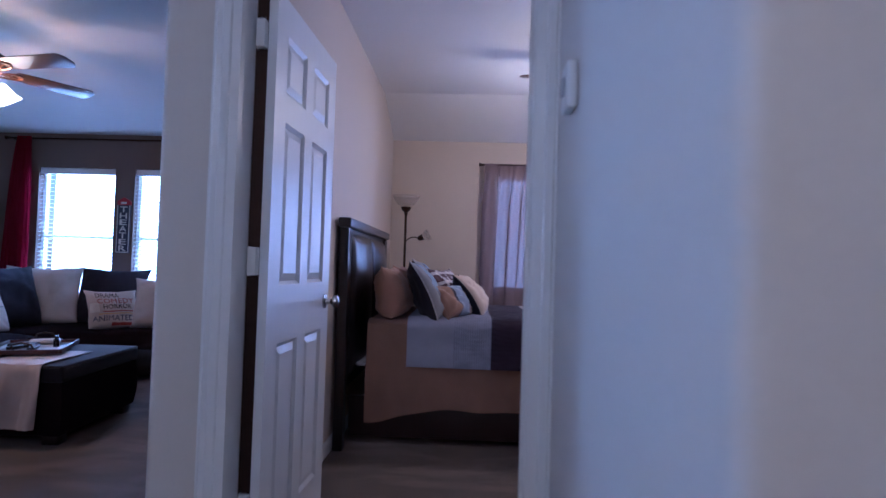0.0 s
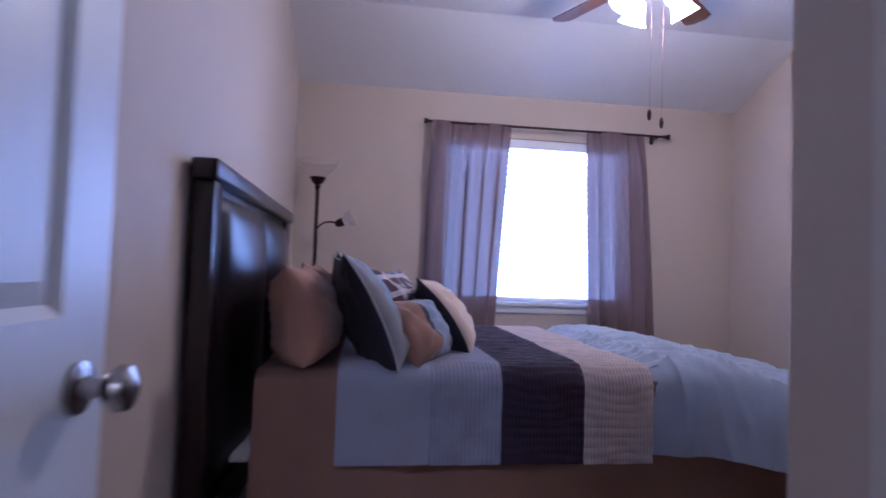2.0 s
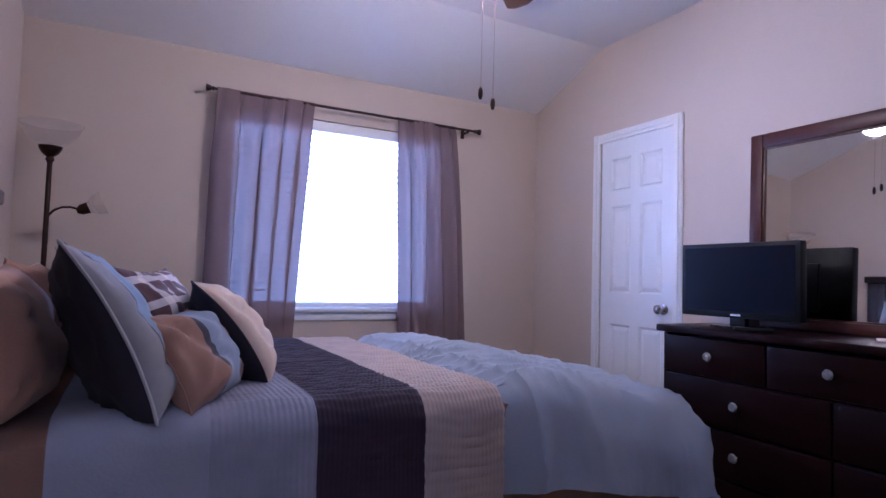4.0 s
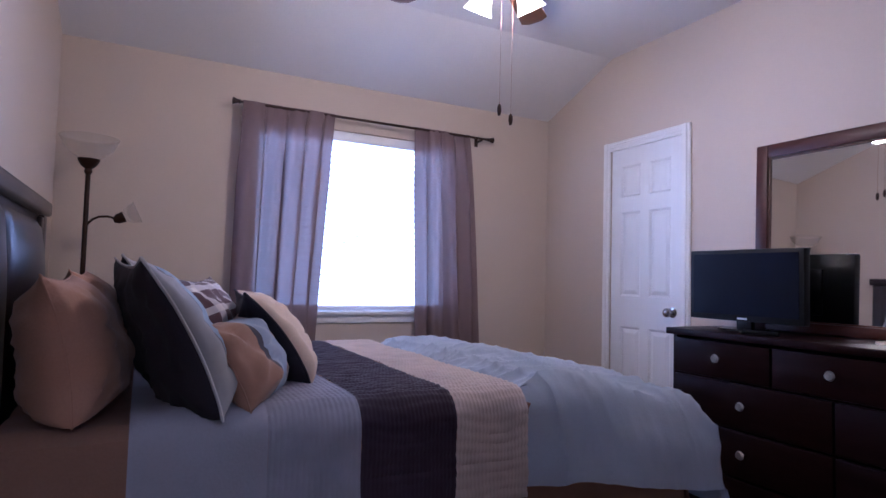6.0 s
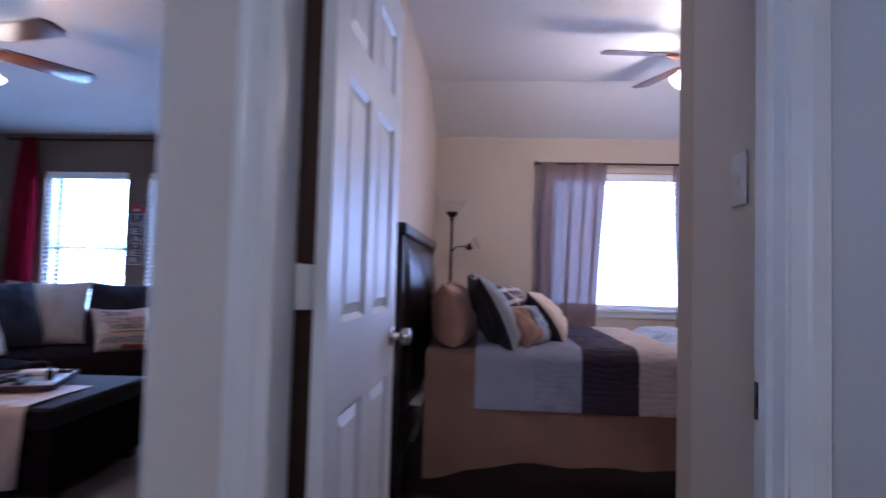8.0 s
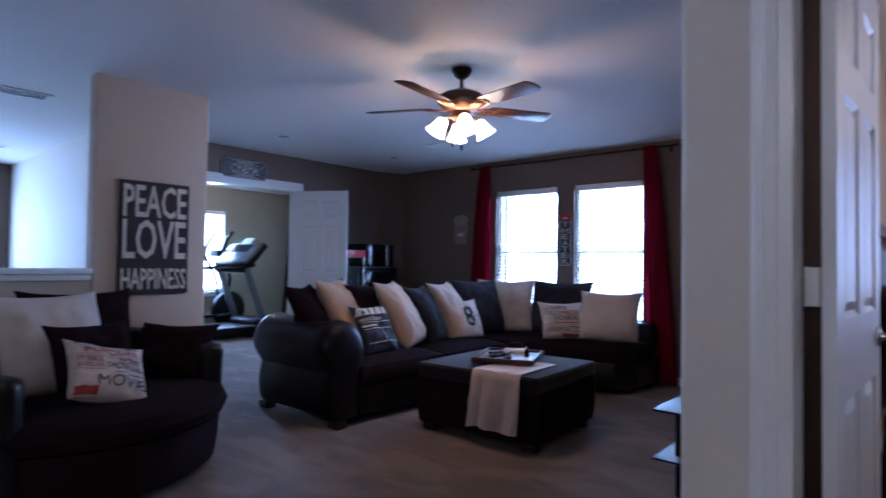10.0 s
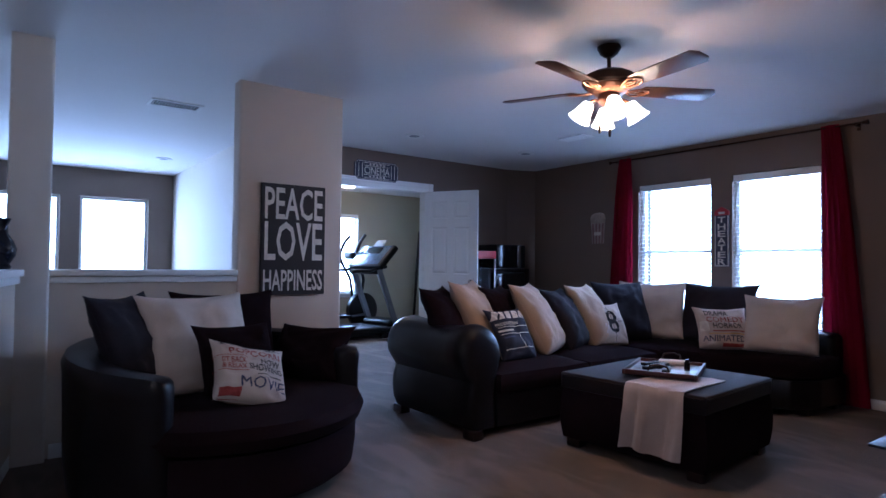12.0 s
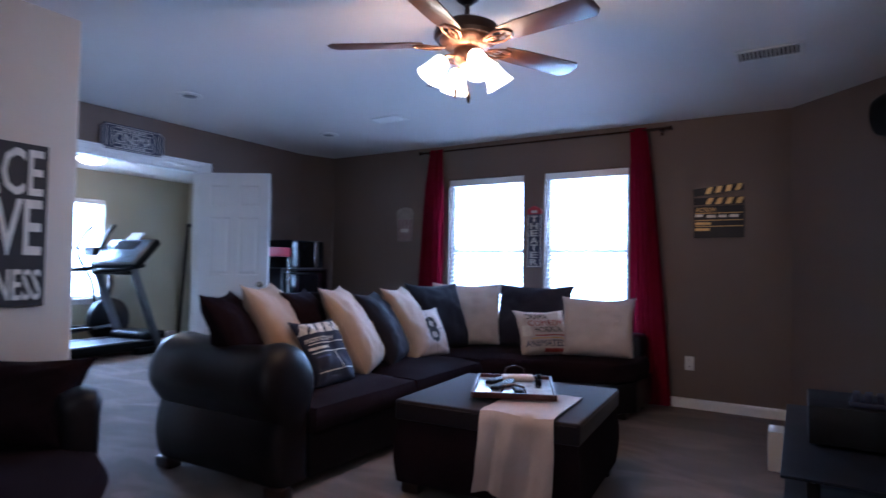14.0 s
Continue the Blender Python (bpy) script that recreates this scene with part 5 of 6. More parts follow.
SP = "sofa pillows"
cushion("dark brown throw pillow leaning on the sofa arm", 0.50, 0.60, 0.22, stand(-4.08, 3.34, 0.45, 0.60, 27, 34), SUEDE, seed=21, group=SP)
cushion("cream corduroy throw pillow", 0.52, 0.65, 0.22, stand(-4.04, 3.62, 0.45, 0.65, 27, 30), CREAMCLOTH, seed=22, group=SP)
cushion("dark brown microfibre throw pillow", 0.50, 0.60, 0.22, stand(-4.10, 3.94, 0.45, 0.60, 27, 28), SUEDE, seed=23, group=SP)
cushion("cream corduroy throw pillow", 0.54, 0.64, 0.22, stand(-3.95, 4.20, 0.45, 0.64, 30, 28), CREAMCLOTH, seed=24, group=SP)
cushion("charcoal microfibre throw pillow", 0.50, 0.58, 0.22, stand(-4.00, 4.58, 0.45, 0.58, 30, 22), SUEDE2, seed=25, group=SP)
cushion("cream corduroy throw pillow", 0.52, 0.61, 0.22, stand(-4.00, 4.92, 0.45, 0.61, 29, 18), CREAMCLOTH, seed=26, group=SP)
cushion("charcoal throw pillow in the sofa's corner", 0.56, 0.60, 0.20, stand(-4.08, 5.36, 0.45, 0.60, 22, -20), SUEDE2, seed=27, group=SP)
cushion("cream throw pillow in the sofa's corner", 0.64, 0.58, 0.20, stand(-4.07, 5.70, 0.45, 0.58, 16, -62), OFFWHITE, seed=28, group=SP)
cushion("dark navy throw pillow", 0.70, 0.57, 0.18, stand(-3.52, 5.88, 0.45, 0.57, 14, -88), NAVY, seed=29, group=SP)
cushion("large cream throw pillow", 0.58, 0.50, 0.20, stand(-2.86, 5.70, 0.45, 0.50, 20, -76), OFFWHITE, seed=30, group=SP)

c = cushion("navy clapperboard print pillow with white bars", 0.37, 0.42, 0.13, stand(-3.79, 3.64, 0.455, 0.42, 30, 2), mat("navy_canvas", (0.018, 0.021, 0.045), 0.9, vary=0.15, scale=9, fine=160, bump=0.3), CREAMCLOTH, seed=31, group=SP)
for i in range(5):
    q = flat_bar(0.05, 0.075)
    for v in q.verts:
        v.co.x += v.co.y * 0.5
    print_on(c, q, -0.135 + i * 0.068, 0.145, 0, WHITEINK, "stripe")
print_on(c, fit_text("PRODUCTION", 0.20, 0.026), -0.06, 0.065, 0, WHITEINK, "lettering")
for y, w in ((0.040, 0.30), (-0.015, 0.30), (-0.135, 0.30)):
    print_on(c, flat_bar(w, 0.005), 0, y, 0, WHITEINK, "line")
print_on(c, flat_bar(0.14, 0.014), -0.09, 0.012, 0, WHITEINK, "line")
print_on(c, flat_bar(0.115, 0.005), 0.03, -0.075, 0, WHITEINK, "line", 90)
print_on(c, flat_bar(0.10, 0.012), -0.09, -0.045, 0, BLUEINK, "line")

c = cushion("cream film-countdown pillow printed with the number 8", 0.42, 0.40, 0.13, stand(-3.93, 4.90, 0.455, 0.40, 26, -12), OFFWHITE, CREAMCLOTH, seed=32, group=SP)
print_on(c, fit_text("8", 0.115, 0.22), 0.03, 0.0, 0, INK, "lettering")
print_on(c, flat_bar(0.38, 0.005), 0, 0.0, 0, INK, "line")
print_on(c, flat_bar(0.36, 0.005), 0.03, 0, 0, INK, "line", 90)

c = cushion("cream pillow printed with film genres", 0.44, 0.38, 0.13, stand(-3.23, 5.53, 0.455, 0.38, 24, -42), OFFWHITE, CREAMCLOTH, seed=33, group=SP)
for body, x, y, w, h, m in (("DRAMA", -0.05, 0.135, 0.22, 0.05, INK), ("COMEDY", 0.02, 0.068, 0.34, 0.052, REDINK), ("HORROR", 0.03, 0.004, 0.26, 0.050, INK), ("ANIMATED", -0.01, -0.115, 0.38, 0.05, BLUEINK)):
    print_on(c, fit_text(body, w * 0.92, h, bold=0.003), x * 0.92, y * 0.94, 0, m, "lettering")
print_on(c, flat_bar(0.26, 0.010), 0.03, -0.045, 0, REDINK, "line")
print_on(c, flat_bar(0.30, 0.008), 0.02, -0.068, 0, GOLDINK, "line")
print_on(c, flat_bar(0.07, 0.09), -0.16, 0.0, 0, WHITEINK, "patch")
print_on(c, flat_bar(0.22, 0.026), 0.08, -0.162, 0, REDINK, "line")

# ---- game room: ottoman, tray, throw ----
ott = thing("ottoman", "square dark microfibre ottoman with short feet", "ottoman", pose(-2.80, 3.95, 0, 0, 0, 4))
part("body", seat_block(-0.478, -0.448, 0.06, 0.478, 0.448, 0.405, 0.0, 3), SUEDE, ott)
top_edge = bullnose([(-0.478, -0.448), (0.478, -0.448), (0.478, 0.448), (-0.478, 0.448)], 0.03, {0, 1, 2, 3})
part("piping", tube([(x, y, 0.458) for x, y in top_edge + top_edge[:1]], 0.005, 6), OTTO, ott, "corded seam round the top")
part("top_cushion", B((-0.478, -0.448, 0.375, 0.478, 0.448, 0.476), bev=0.014, seg=3), OTTO, ott, "padded microfibre top")
for sx in (-1, 1):
    for sy in (-1, 1):
        part("foot", B((sx * 0.40 - 0.05, sy * 0.37 - 0.05, 0, sx * 0.40 + 0.05, sy * 0.37 + 0.05, 0.066), bev=0.012), ESPRESSO, ott)

bm = bmesh.new()
rows_ = []
for j in range(46):
    s = j / 45 * 0.87
    row = []
    for i in range(25):
        u = i / 24
        x = -0.175 + 0.355 * u - 0.02
        wv = 0.006 * math.sin(u * 19 + s * 4) + 0.005 * noise.noise(Vector((u * 6, s * 9, 3)))
        if s < 0.50:
            row.append((x * (0.94 + 0.06 * s / 0.5) + 0.02 * (0.5 - s), 0.50 - s, 0.4865 + max(0, wv) * 0.7))
        else:
            d = s - 0.50
            a = min(d / 0.03, 1)
            pleat = 0.5 + 0.5 * math.sin(u * 14 + 1.1 + d * 2.0 + 1.2 * math.sin(u * 4))
            row.append((x * (1 + 0.16 * d) + 0.012 * math.sin(d * 9), -0.004 - 0.018 * a - abs(wv) * 1.2 - 0.02 * d - 0.045 * min(1, d / 0.2) * pleat, 0.4865 - d + 0.006 * math.sin(u * 7)))
    rows_.append([bm.verts.new(p) for p in row])
for a, b in zip(rows_, rows_[1:]):
    for i in range(24):
        bm.faces.new((a[i], a[i + 1], b[i + 1], b[i]))
bmesh.ops.reverse_faces(bm, faces=list(bm.faces))
bmesh.ops.solidify(bm, geom=list(bm.faces), thickness=0.005)
bmesh.ops.recalc_face_normals(bm, faces=list(bm.faces))
solid("throw_blanket", bm, THROW, "pale cream throw draped over the ottoman's front", "blanket", pose(-2.565, 3.515, 0, 0, 0, 4))

tray = thing("serving_tray", "dark red framed tray with a pale printed base on the ottoman", "tray", pose(-2.80, 3.96, 0.500, 0, 0, 24))
part("base", B((-0.20, -0.25, 0.0, 0.20, 0.25, 0.010)), mat("pale_printed_board", (0.56, 0.58, 0.62), 0.14, vary=0.3, scale=9), tray, "pale printed board", smooth=False)
part("rim", B((-0.215, -0.265, 0, -0.20, 0.265, 0.030), (0.20, -0.265, 0, 0.215, 0.265, 0.030), (-0.20, -0.265, 0, 0.20, -0.25, 0.030), (-0.20, 0.25, 0, 0.20, 0.265, 0.030), bev=0.003), MIRRORWOOD, tray, "dark red wooden rim")
for s in (-1, 1):
    part("handle", tube([(-0.06, s * 0.265, 0.035), (-0.05, s * 0.275, 0.065), (0, s * 0.28, 0.078), (0.05, s * 0.275, 0.065), (0.06, s * 0.265, 0.035)], 0.006, 8), BRONZE, tray)
for i, (x, y, r, ln) in enumerate(((-0.07, -0.02, 70, 0.20), (-0.03, 0.06, 82, 0.18), (-0.10, 0.11, 60, 0.17), (0.02, -0.09, 95, 0.19))):
    rc = thing("remote_control", "black remote control lying in the tray", "remote", pose(-2.80, 3.96, 0.511, 0, 0, 24) @ pose(x, y, 0, 0, 0, r), "tray remotes")
    part("body", B((-ln / 2, -0.024, 0, ln / 2, 0.024, 0.020), bev=0.006), BLACKPL, rc)
    for k in range(5):
        for q in (-1, 0, 1):
            part("button", B((-ln * 0.35 + k * ln * 0.14, q * 0.013 - 0.004, 0.019, -ln * 0.35 + k * ln * 0.14 + 0.009, q * 0.013 + 0.004, 0.0225)), GREYMET, rc, smooth=False)
solid("small_bottle", lathe([(0, 0), (0.018, 0.001), (0.018, 0.05), (0.012, 0.056), (0.012, 0.075), (0, 0.076)], 16), GLOSSBLK, "small dark bottle standing in the tray", "bottle", pose(-2.80, 3.96, 0.511, 0, 0, 24) @ pose(0.13, -0.01, 0))
solid("folded_cloth", B((-0.09, -0.05, 0, 0.09, 0.05, 0.03), bev=0.012, seg=3), OFFWHITE, "white folded cloth in the tray", "cloth", pose(-2.80, 3.96, 0.511, 0, 0, 24) @ pose(0.02, 0.19, 0, 0, 0, 8))

# ---- game room: round chair ----
CH = pose(-3.96, 1.545, 0, 0, 0, 20)
chair = thing("swivel_chair", "large round black leather swivel chair with a dark seat", "armchair", CH)
part("plinth", lathe([(0, 0), (0.50, 0.0), (0.50, 0.05), (0, 0.05)], 40), BLACKPL, chair)
part("base", lathe([(0, 0.05), (0.66, 0.05), (0.70, 0.08), (0.715, 0.20), (0.70, 0.30), (0, 0.30)], 56), SUEDE, chair, "dark microfibre base")
part("seat_cushion", lathe([(0, 0.30), (0.66, 0.30), (0.725, 0.33), (0.745, 0.38), (0.72, 0.43), (0.62, 0.455), (0.3, 0.462), (0, 0.465)], 56, Matrix.Translation((0.02, 0, 0))), SUEDE, chair, "dark microfibre seat cushion")
bm = bmesh.new()
rings = []
n = 52
for i in range(n + 1):
    k = min(i, n - i)
    turn = (0.0, 0.9, 2.4, 5.0)[k] if k < 4 else 5.0 + (k - 3) * 120.0 / (n / 2 - 3)
    a = radians(55 + turn if i <= n / 2 else 305 - turn)
    near = min(i, n - i) / n * 2
    top = 0.655 + 0.10 * max(0.0, math.sin(math.pi * i / n)) ** 1.2
    f = (0.38, 0.74, 0.92, 1.0)[min(3, i, n - i)]
    th = 0.155 + 0.03 * near
    sink = 0.05 * (1 - f)
    pts = [(0.735, 0.07), (0.752, 0.22), (0.757, 0.42), (0.762, top - 0.10), (0.768, top - 0.045), (0.752, top - 0.01), (0.77 - th / 2, top), (0.785 - th, top - 0.015), (0.768 - th, top - 0.05), (0.775 - th, top - 0.11), (0.785 - th, 0.40), (0.785 - th, 0.07)]
    mid = 0.77 - th / 2
    crease = 0.005 * noise.noise(Vector((i * 0.35, 2.0, 5.0)))
    rings.append([bm.verts.new(((mid + (r - mid) * f + crease) * math.cos(a), (mid + (r - mid) * f + crease) * math.sin(a), z - (sink if z > 0.3 else 0) + (crease if z > 0.3 else 0))) for r, z in pts])
for p, q in zip(rings, rings[1:]):
    for k in range(len(p)):
        bm.faces.new((p[k], p[(k + 1) % len(p)], q[(k + 1) % len(p)], q[k]))
bm.faces.new(rings[0]), bm.faces.new(rings[-1])
bmesh.ops.recalc_face_normals(bm, faces=list(bm.faces))
part("wrap_back", bm, LEATHER, chair, "curved black leather back and arms")
CP = "chair pillows"
cushion("dark brown pillow against the round chair's back", 0.50, 0.56, 0.20, stand(-4.00, 1.17, 0.46, 0.56, 20, 50), SUEDE2, seed=41, group=CP)
cushion("dark brown pillow against the round chair's back", 0.52, 0.36, 0.20, stand(-4.03, 2.02, 0.45, 0.36, 30, -58), SUEDE, seed=42, group=CP)
cushion("cream throw pillow on the round chair", 0.60, 0.57, 0.19, stand(-3.95, 1.45, 0.46, 0.56, 24, 12), OFFWHITE, seed=43, group=CP)
cushion("dark brown pillow behind the cream one on the round chair", 0.60, 0.54, 0.16, stand(-4.14, 1.62, 0.46, 0.54, 14, 4), SUEDE, seed=46, group=CP)
cushion("dark brown pillow on the round chair", 0.42, 0.38, 0.15, stand(-3.76, 1.58, 0.465, 0.40, 24, 8), SUEDE, seed=44, group=CP)
c = cushion("cream cinema-print pillow on the round chair", 0.39, 0.36, 0.13, stand(-3.53, 1.60, 0.450, 0.37, 42, 14) @ pose(0, 0, 0, 0, 0, -19), OFFWHITE, CREAMCLOTH, seed=45, group=CP)
for body, x, y, w, h, m in (("POPCORN", 0.02, 0.10, 0.30, 0.045, REDINK), ("NOW", 0.10, 0.045, 0.12, 0.035, INK), ("SHOWING", 0.07, 0.0, 0.20, 0.04, INK), ("SIT BACK", -0.11, 0.035, 0.13, 0.030, REDINK), ("& RELAX", -0.11, -0.005, 0.13, 0.030, REDINK), ("MOVIE", 0.05, -0.10, 0.26, 0.06, BLUEINK)):
    print_on(c, fit_text(body, w * 0.92, h, bold=0.003), x * 0.92, y * 0.94, 0, m, "lettering")
for k in range(12):
    print_on(c, flat_bar(0.016, 0.016), -0.15 + k * 0.026, 0.155, 0, INK, "film_hole")
for y in (0.168, 0.142):
    print_on(c, flat_bar(0.34, 0.004), 0, y, 0, INK, "line")
for y in (0.06, -0.03):
    print_on(c, flat_bar(0.16, 0.003), -0.11, y, 0, REDINK, "line")
print_on(c, flat_bar(0.10, 0.045), -0.12, -0.15, 0, REDINK, "patch")
print_on(c, flat_bar(0.14, 0.006), 0.08, -0.045, 0, INK, "line")


# ---- signs and wall things ----
def face_x(x, y, z):       # a plate on a wall that faces +x
    return pose(x, y, z, 90, 0, 90)


def face_y(x, y, z):       # a plate on a wall that faces -y
    return pose(x, y, z, 90, 0, 0)


sg = thing("wall_sign", "black wooden sign lettered PEACE LOVE HAPPINESS in white", "sign", face_x(-4.788, 2.255, 1.335))
part("board", B((-0.245, -0.405, 0.0, 0.245, 0.405, 0.035), bev=0.003), SIGNBLK, sg, smooth=False)
for body, y, w, h in (("PEACE", 0.262, 0.445, 0.235), ("LOVE", -0.012, 0.445, 0.285), ("HAPPINESS", -0.298, 0.455, 0.155)):
    bm = fit_text(body, w, h, 0.001, 0.012)
    part("lettering", bm, WHITEINK, sg, "worn white lettering", at=pose(0, y, 0.036), smooth=False)

sg = thing("wall_sign", "dark metal CINEMA ticket sign above the gym door", "sign", face_x(-6.448, 3.925, 2.225))
part("board", prism([(-0.25, -0.112), (0.25, -0.112), (0.262, -0.088), (0.29, -0.078), (0.29, 0.078), (0.262, 0.088), (0.25, 0.112), (-0.25, 0.112), (-0.262, 0.088), (-0.29, 0.078), (-0.29, -0.078), (-0.262, -0.088)], 0, 0.015, 0.002), SIGNBLUE, sg)
rimline = [(-0.243, -0.100), (0.243, -0.100), (0.278, -0.070), (0.278, 0.070), (0.243, 0.100), (-0.243, 0.100), (-0.278, 0.070), (-0.278, -0.070), (-0.243, -0.100)]
part("border", tube([(x, y, 0.016) for x, y in rimline], 0.003, 6), WHITEINK, sg, "pale raised border")
part("lettering", fit_text("CINEMA", 0.33, 0.084, 0.001), WHITEINK, sg, at=pose(0, 0, 0.016), smooth=False)
for y in (0.052, 0.084, -0.052, -0.084):
    part("line", B((-0.17, y - 0.003, 0.015, 0.17, y + 0.003, 0.0165)), WHITEINK, sg, smooth=False)
for x in (-0.235, -0.19, 0.19, 0.235):
    part("line", B((x - 0.003, -0.08, 0.015, x + 0.003, 0.08, 0.0165)), WHITEINK, sg, smooth=False)
for i in range(5):
    part("bar", B((-0.10 + i * 0.045, 0.062, 0.015, -0.075 + i * 0.045, 0.076, 0.0165)), WHITEINK, sg, smooth=False)
    part("bar", B((-0.10 + i * 0.045, -0.076, 0.015, -0.075 + i * 0.045, -0.062, 0.0165)), WHITEINK, sg, smooth=False)

sg = thing("wall_sign", "upright black THEATER sign with an arched red top", "sign", face_y(-3.675, 6.345, 1.44))
part("board", B((-0.075, -0.27, 0, 0.075, 0.25, 0.02), bev=0.003), SIGNBLUE, sg)
part("border", B((-0.070, -0.265, 0.02, -0.062, 0.245, 0.023), (0.062, -0.265, 0.02, 0.070, 0.245, 0.023), (-0.062, -0.265, 0.02, 0.062, -0.255, 0.023)), WHITEINK, sg, smooth=False)
part("crest", prism([(-0.075, 0.25), (0.075, 0.25), (0.075, 0.29), (0.05, 0.31), (0.0, 0.335), (-0.05, 0.31), (-0.075, 0.29)], 0, 0.02, 0.002), REDPAINT, sg, "red arched top")
part("crest_mark", B((-0.03, 0.262, 0.02, 0.03, 0.285, 0.023)), WHITEINK, sg, smooth=False)
for i, ch in enumerate("THEATER"):
    part("lettering", fit_text(ch, 0.080, 0.060, 0.001), WHITEINK, sg, at=pose(0, 0.205 - i * 0.0705, 0.0215), smooth=False)

FADEDRED = mat("faded_red_print", (0.27, 0.15, 0.14), 0.7, vary=0.2, scale=12)
sg = thing("wall_sign", "pale popcorn-box shaped wall plaque", "sign", face_y(-5.225, 6.347, 1.63))
part("box", prism([(-0.085, -0.19), (0.085, -0.19), (0.105, 0.06), (-0.105, 0.06)], 0, 0.012, 0.002), mat("faded_rose_metal", (0.42, 0.34, 0.32), 0.6, vary=0.2, scale=8), sg)
part("popcorn_top", prism([(-0.105, 0.06), (0.105, 0.06), (0.115, 0.12), (0.09, 0.17), (0.03, 0.19), (-0.04, 0.185), (-0.095, 0.165), (-0.115, 0.12)], 0, 0.014, 0.003), mat("faded_cream_metal", (0.42, 0.36, 0.30), 0.6, vary=0.25, scale=14), sg, "cream popcorn heap")
for i in range(4):
    part("stripe", prism([(-0.068 + i * 0.042, -0.19), (-0.052 + i * 0.042, -0.19), (-0.062 + i * 0.05, 0.055), (-0.082 + i * 0.05, 0.055)], 0.012, 0.0145), FADEDRED, sg, smooth=False)
part("bar", B((-0.05, -0.09, 0.0145, 0.05, -0.05, 0.016)), WHITEINK, sg, smooth=False)

sg = thing("wall_sign", "black clapperboard wall sign with gold stripes", "sign", face_y(-2.04, 6.347, 1.63))
part("board", B((-0.19, -0.19, 0, 0.19, 0.075, 0.016), bev=0.002), SIGNBLK, sg, smooth=False)
for nm, m in (("clapstick", pose(0, 0.115, 0)), ("clapstick", pose(-0.19, 0.155, 0, 0, 0, 6) @ pose(0.19, 0.035, 0))):
    st = part(nm, prism([(-0.19, -0.03), (0.19, -0.03), (0.19, 0.03), (-0.19, 0.03)], 0, 0.02, 0.002), SIGNBLK, sg, at=m, smooth=False)
    for i in range(4):
        x = -0.10 + i * 0.075
        part("stripe", prism([(x, -0.026), (x + 0.04, -0.026), (x + 0.065, 0.026), (x + 0.025, 0.026)], 0.02, 0.0215), GOLDINK, st, smooth=False)
part("lettering", fit_text("ACTION", 0.15, 0.034, 0.001), GOLDINK, sg, at=pose(-0.10, 0.045, 0.017), smooth=False)
for y in (0.015, -0.045, -0.095):
    part("line", B((-0.18, y - 0.003, 0.016, 0.18, y + 0.003, 0.0175)), GOLDINK, sg, smooth=False)
for x0, x1, y in ((-0.18, -0.12, -0.005), (-0.09, -0.02, -0.012), (0.0, 0.06, -0.012), (0.08, 0.15, -0.012), (-0.18, -0.06, -0.072), (-0.18, -0.07, -0.122)):
    part("bar", B((x0, y - 0.011, 0.016, x1, y + 0.011, 0.0175)), GOLDINK if y < -0.05 else WHITEINK, sg, smooth=False)


def plate(name, label, m, w=0.072, h=0.116, toggle=False):
    ob = thing(name, label, "wall plate", m)
    part("plate", B((-w / 2, -h / 2, 0, w / 2, h / 2, 0.006), bev=0.002), WHITEPL, ob)
    if toggle:
        part("toggle", B((-0.006, -0.012, 0.006, 0.006, 0.012, 0.009), (-0.004, -0.002, 0.008, 0.004, 0.010, 0.020)), WHITEPL, ob, smooth=False)
    else:
        for s in (-1, 1):
            o = part("socket", B((-0.016, s * 0.027 - 0.017, 0.006, 0.016, s * 0.027 + 0.017, 0.008), bev=0.001), WHITEPL, ob)
            part("slot", B((-0.007, s * 0.027 - 0.005, 0.008, -0.004, s * 0.027 + 0.007, 0.0085), (0.004, s * 0.027 - 0.005, 0.008, 0.007, s * 0.027 + 0.007, 0.0085)), INK, o, smooth=False)
    return ob


plate("wall_outlet", "white wall outlet on the taupe wall", face_y(-2.265, NY - 0.001, 0.378))
plate("wall_outlet", "white wall outlet low on the beige bedroom wall", face_x(WX1 + 0.001, 3.22, 0.33))
plate("light_switch", "white light switch beside the bedroom door", pose(0.310, 2.217, 1.395, 90, 0, -90), 0.075, 0.118, True)
th = thing("thermostat", "white wall thermostat with a round dial", "thermostat", pose(0.329, 1.64, 1.59, 90, 0, -90))
part("case", B((-0.045, -0.06, 0, 0.045, 0.06, 0.026), bev=0.008, seg=3), WHITEPL, th)
part("dial", lathe([(0, 0.026), (0.026, 0.027), (0.024, 0.032), (0, 0.033)], 24), mat("grey_plastic", (0.42, 0.42, 0.43), 0.4), th)
sp = thing("strike_plate", "small metal strike plate in the door jamb", "strike plate", pose(DOOR[1] - 0.0185, 2.012, 0.945, 90, 0, -90))
part("plate", B((-0.016, -0.035, 0, 0.016, 0.035, 0.003), bev=0.001), NICKEL, sp)
part("latch_hole", B((-0.008, -0.013, 0.003, 0.008, 0.013, 0.0036)), INK, sp, smooth=False)


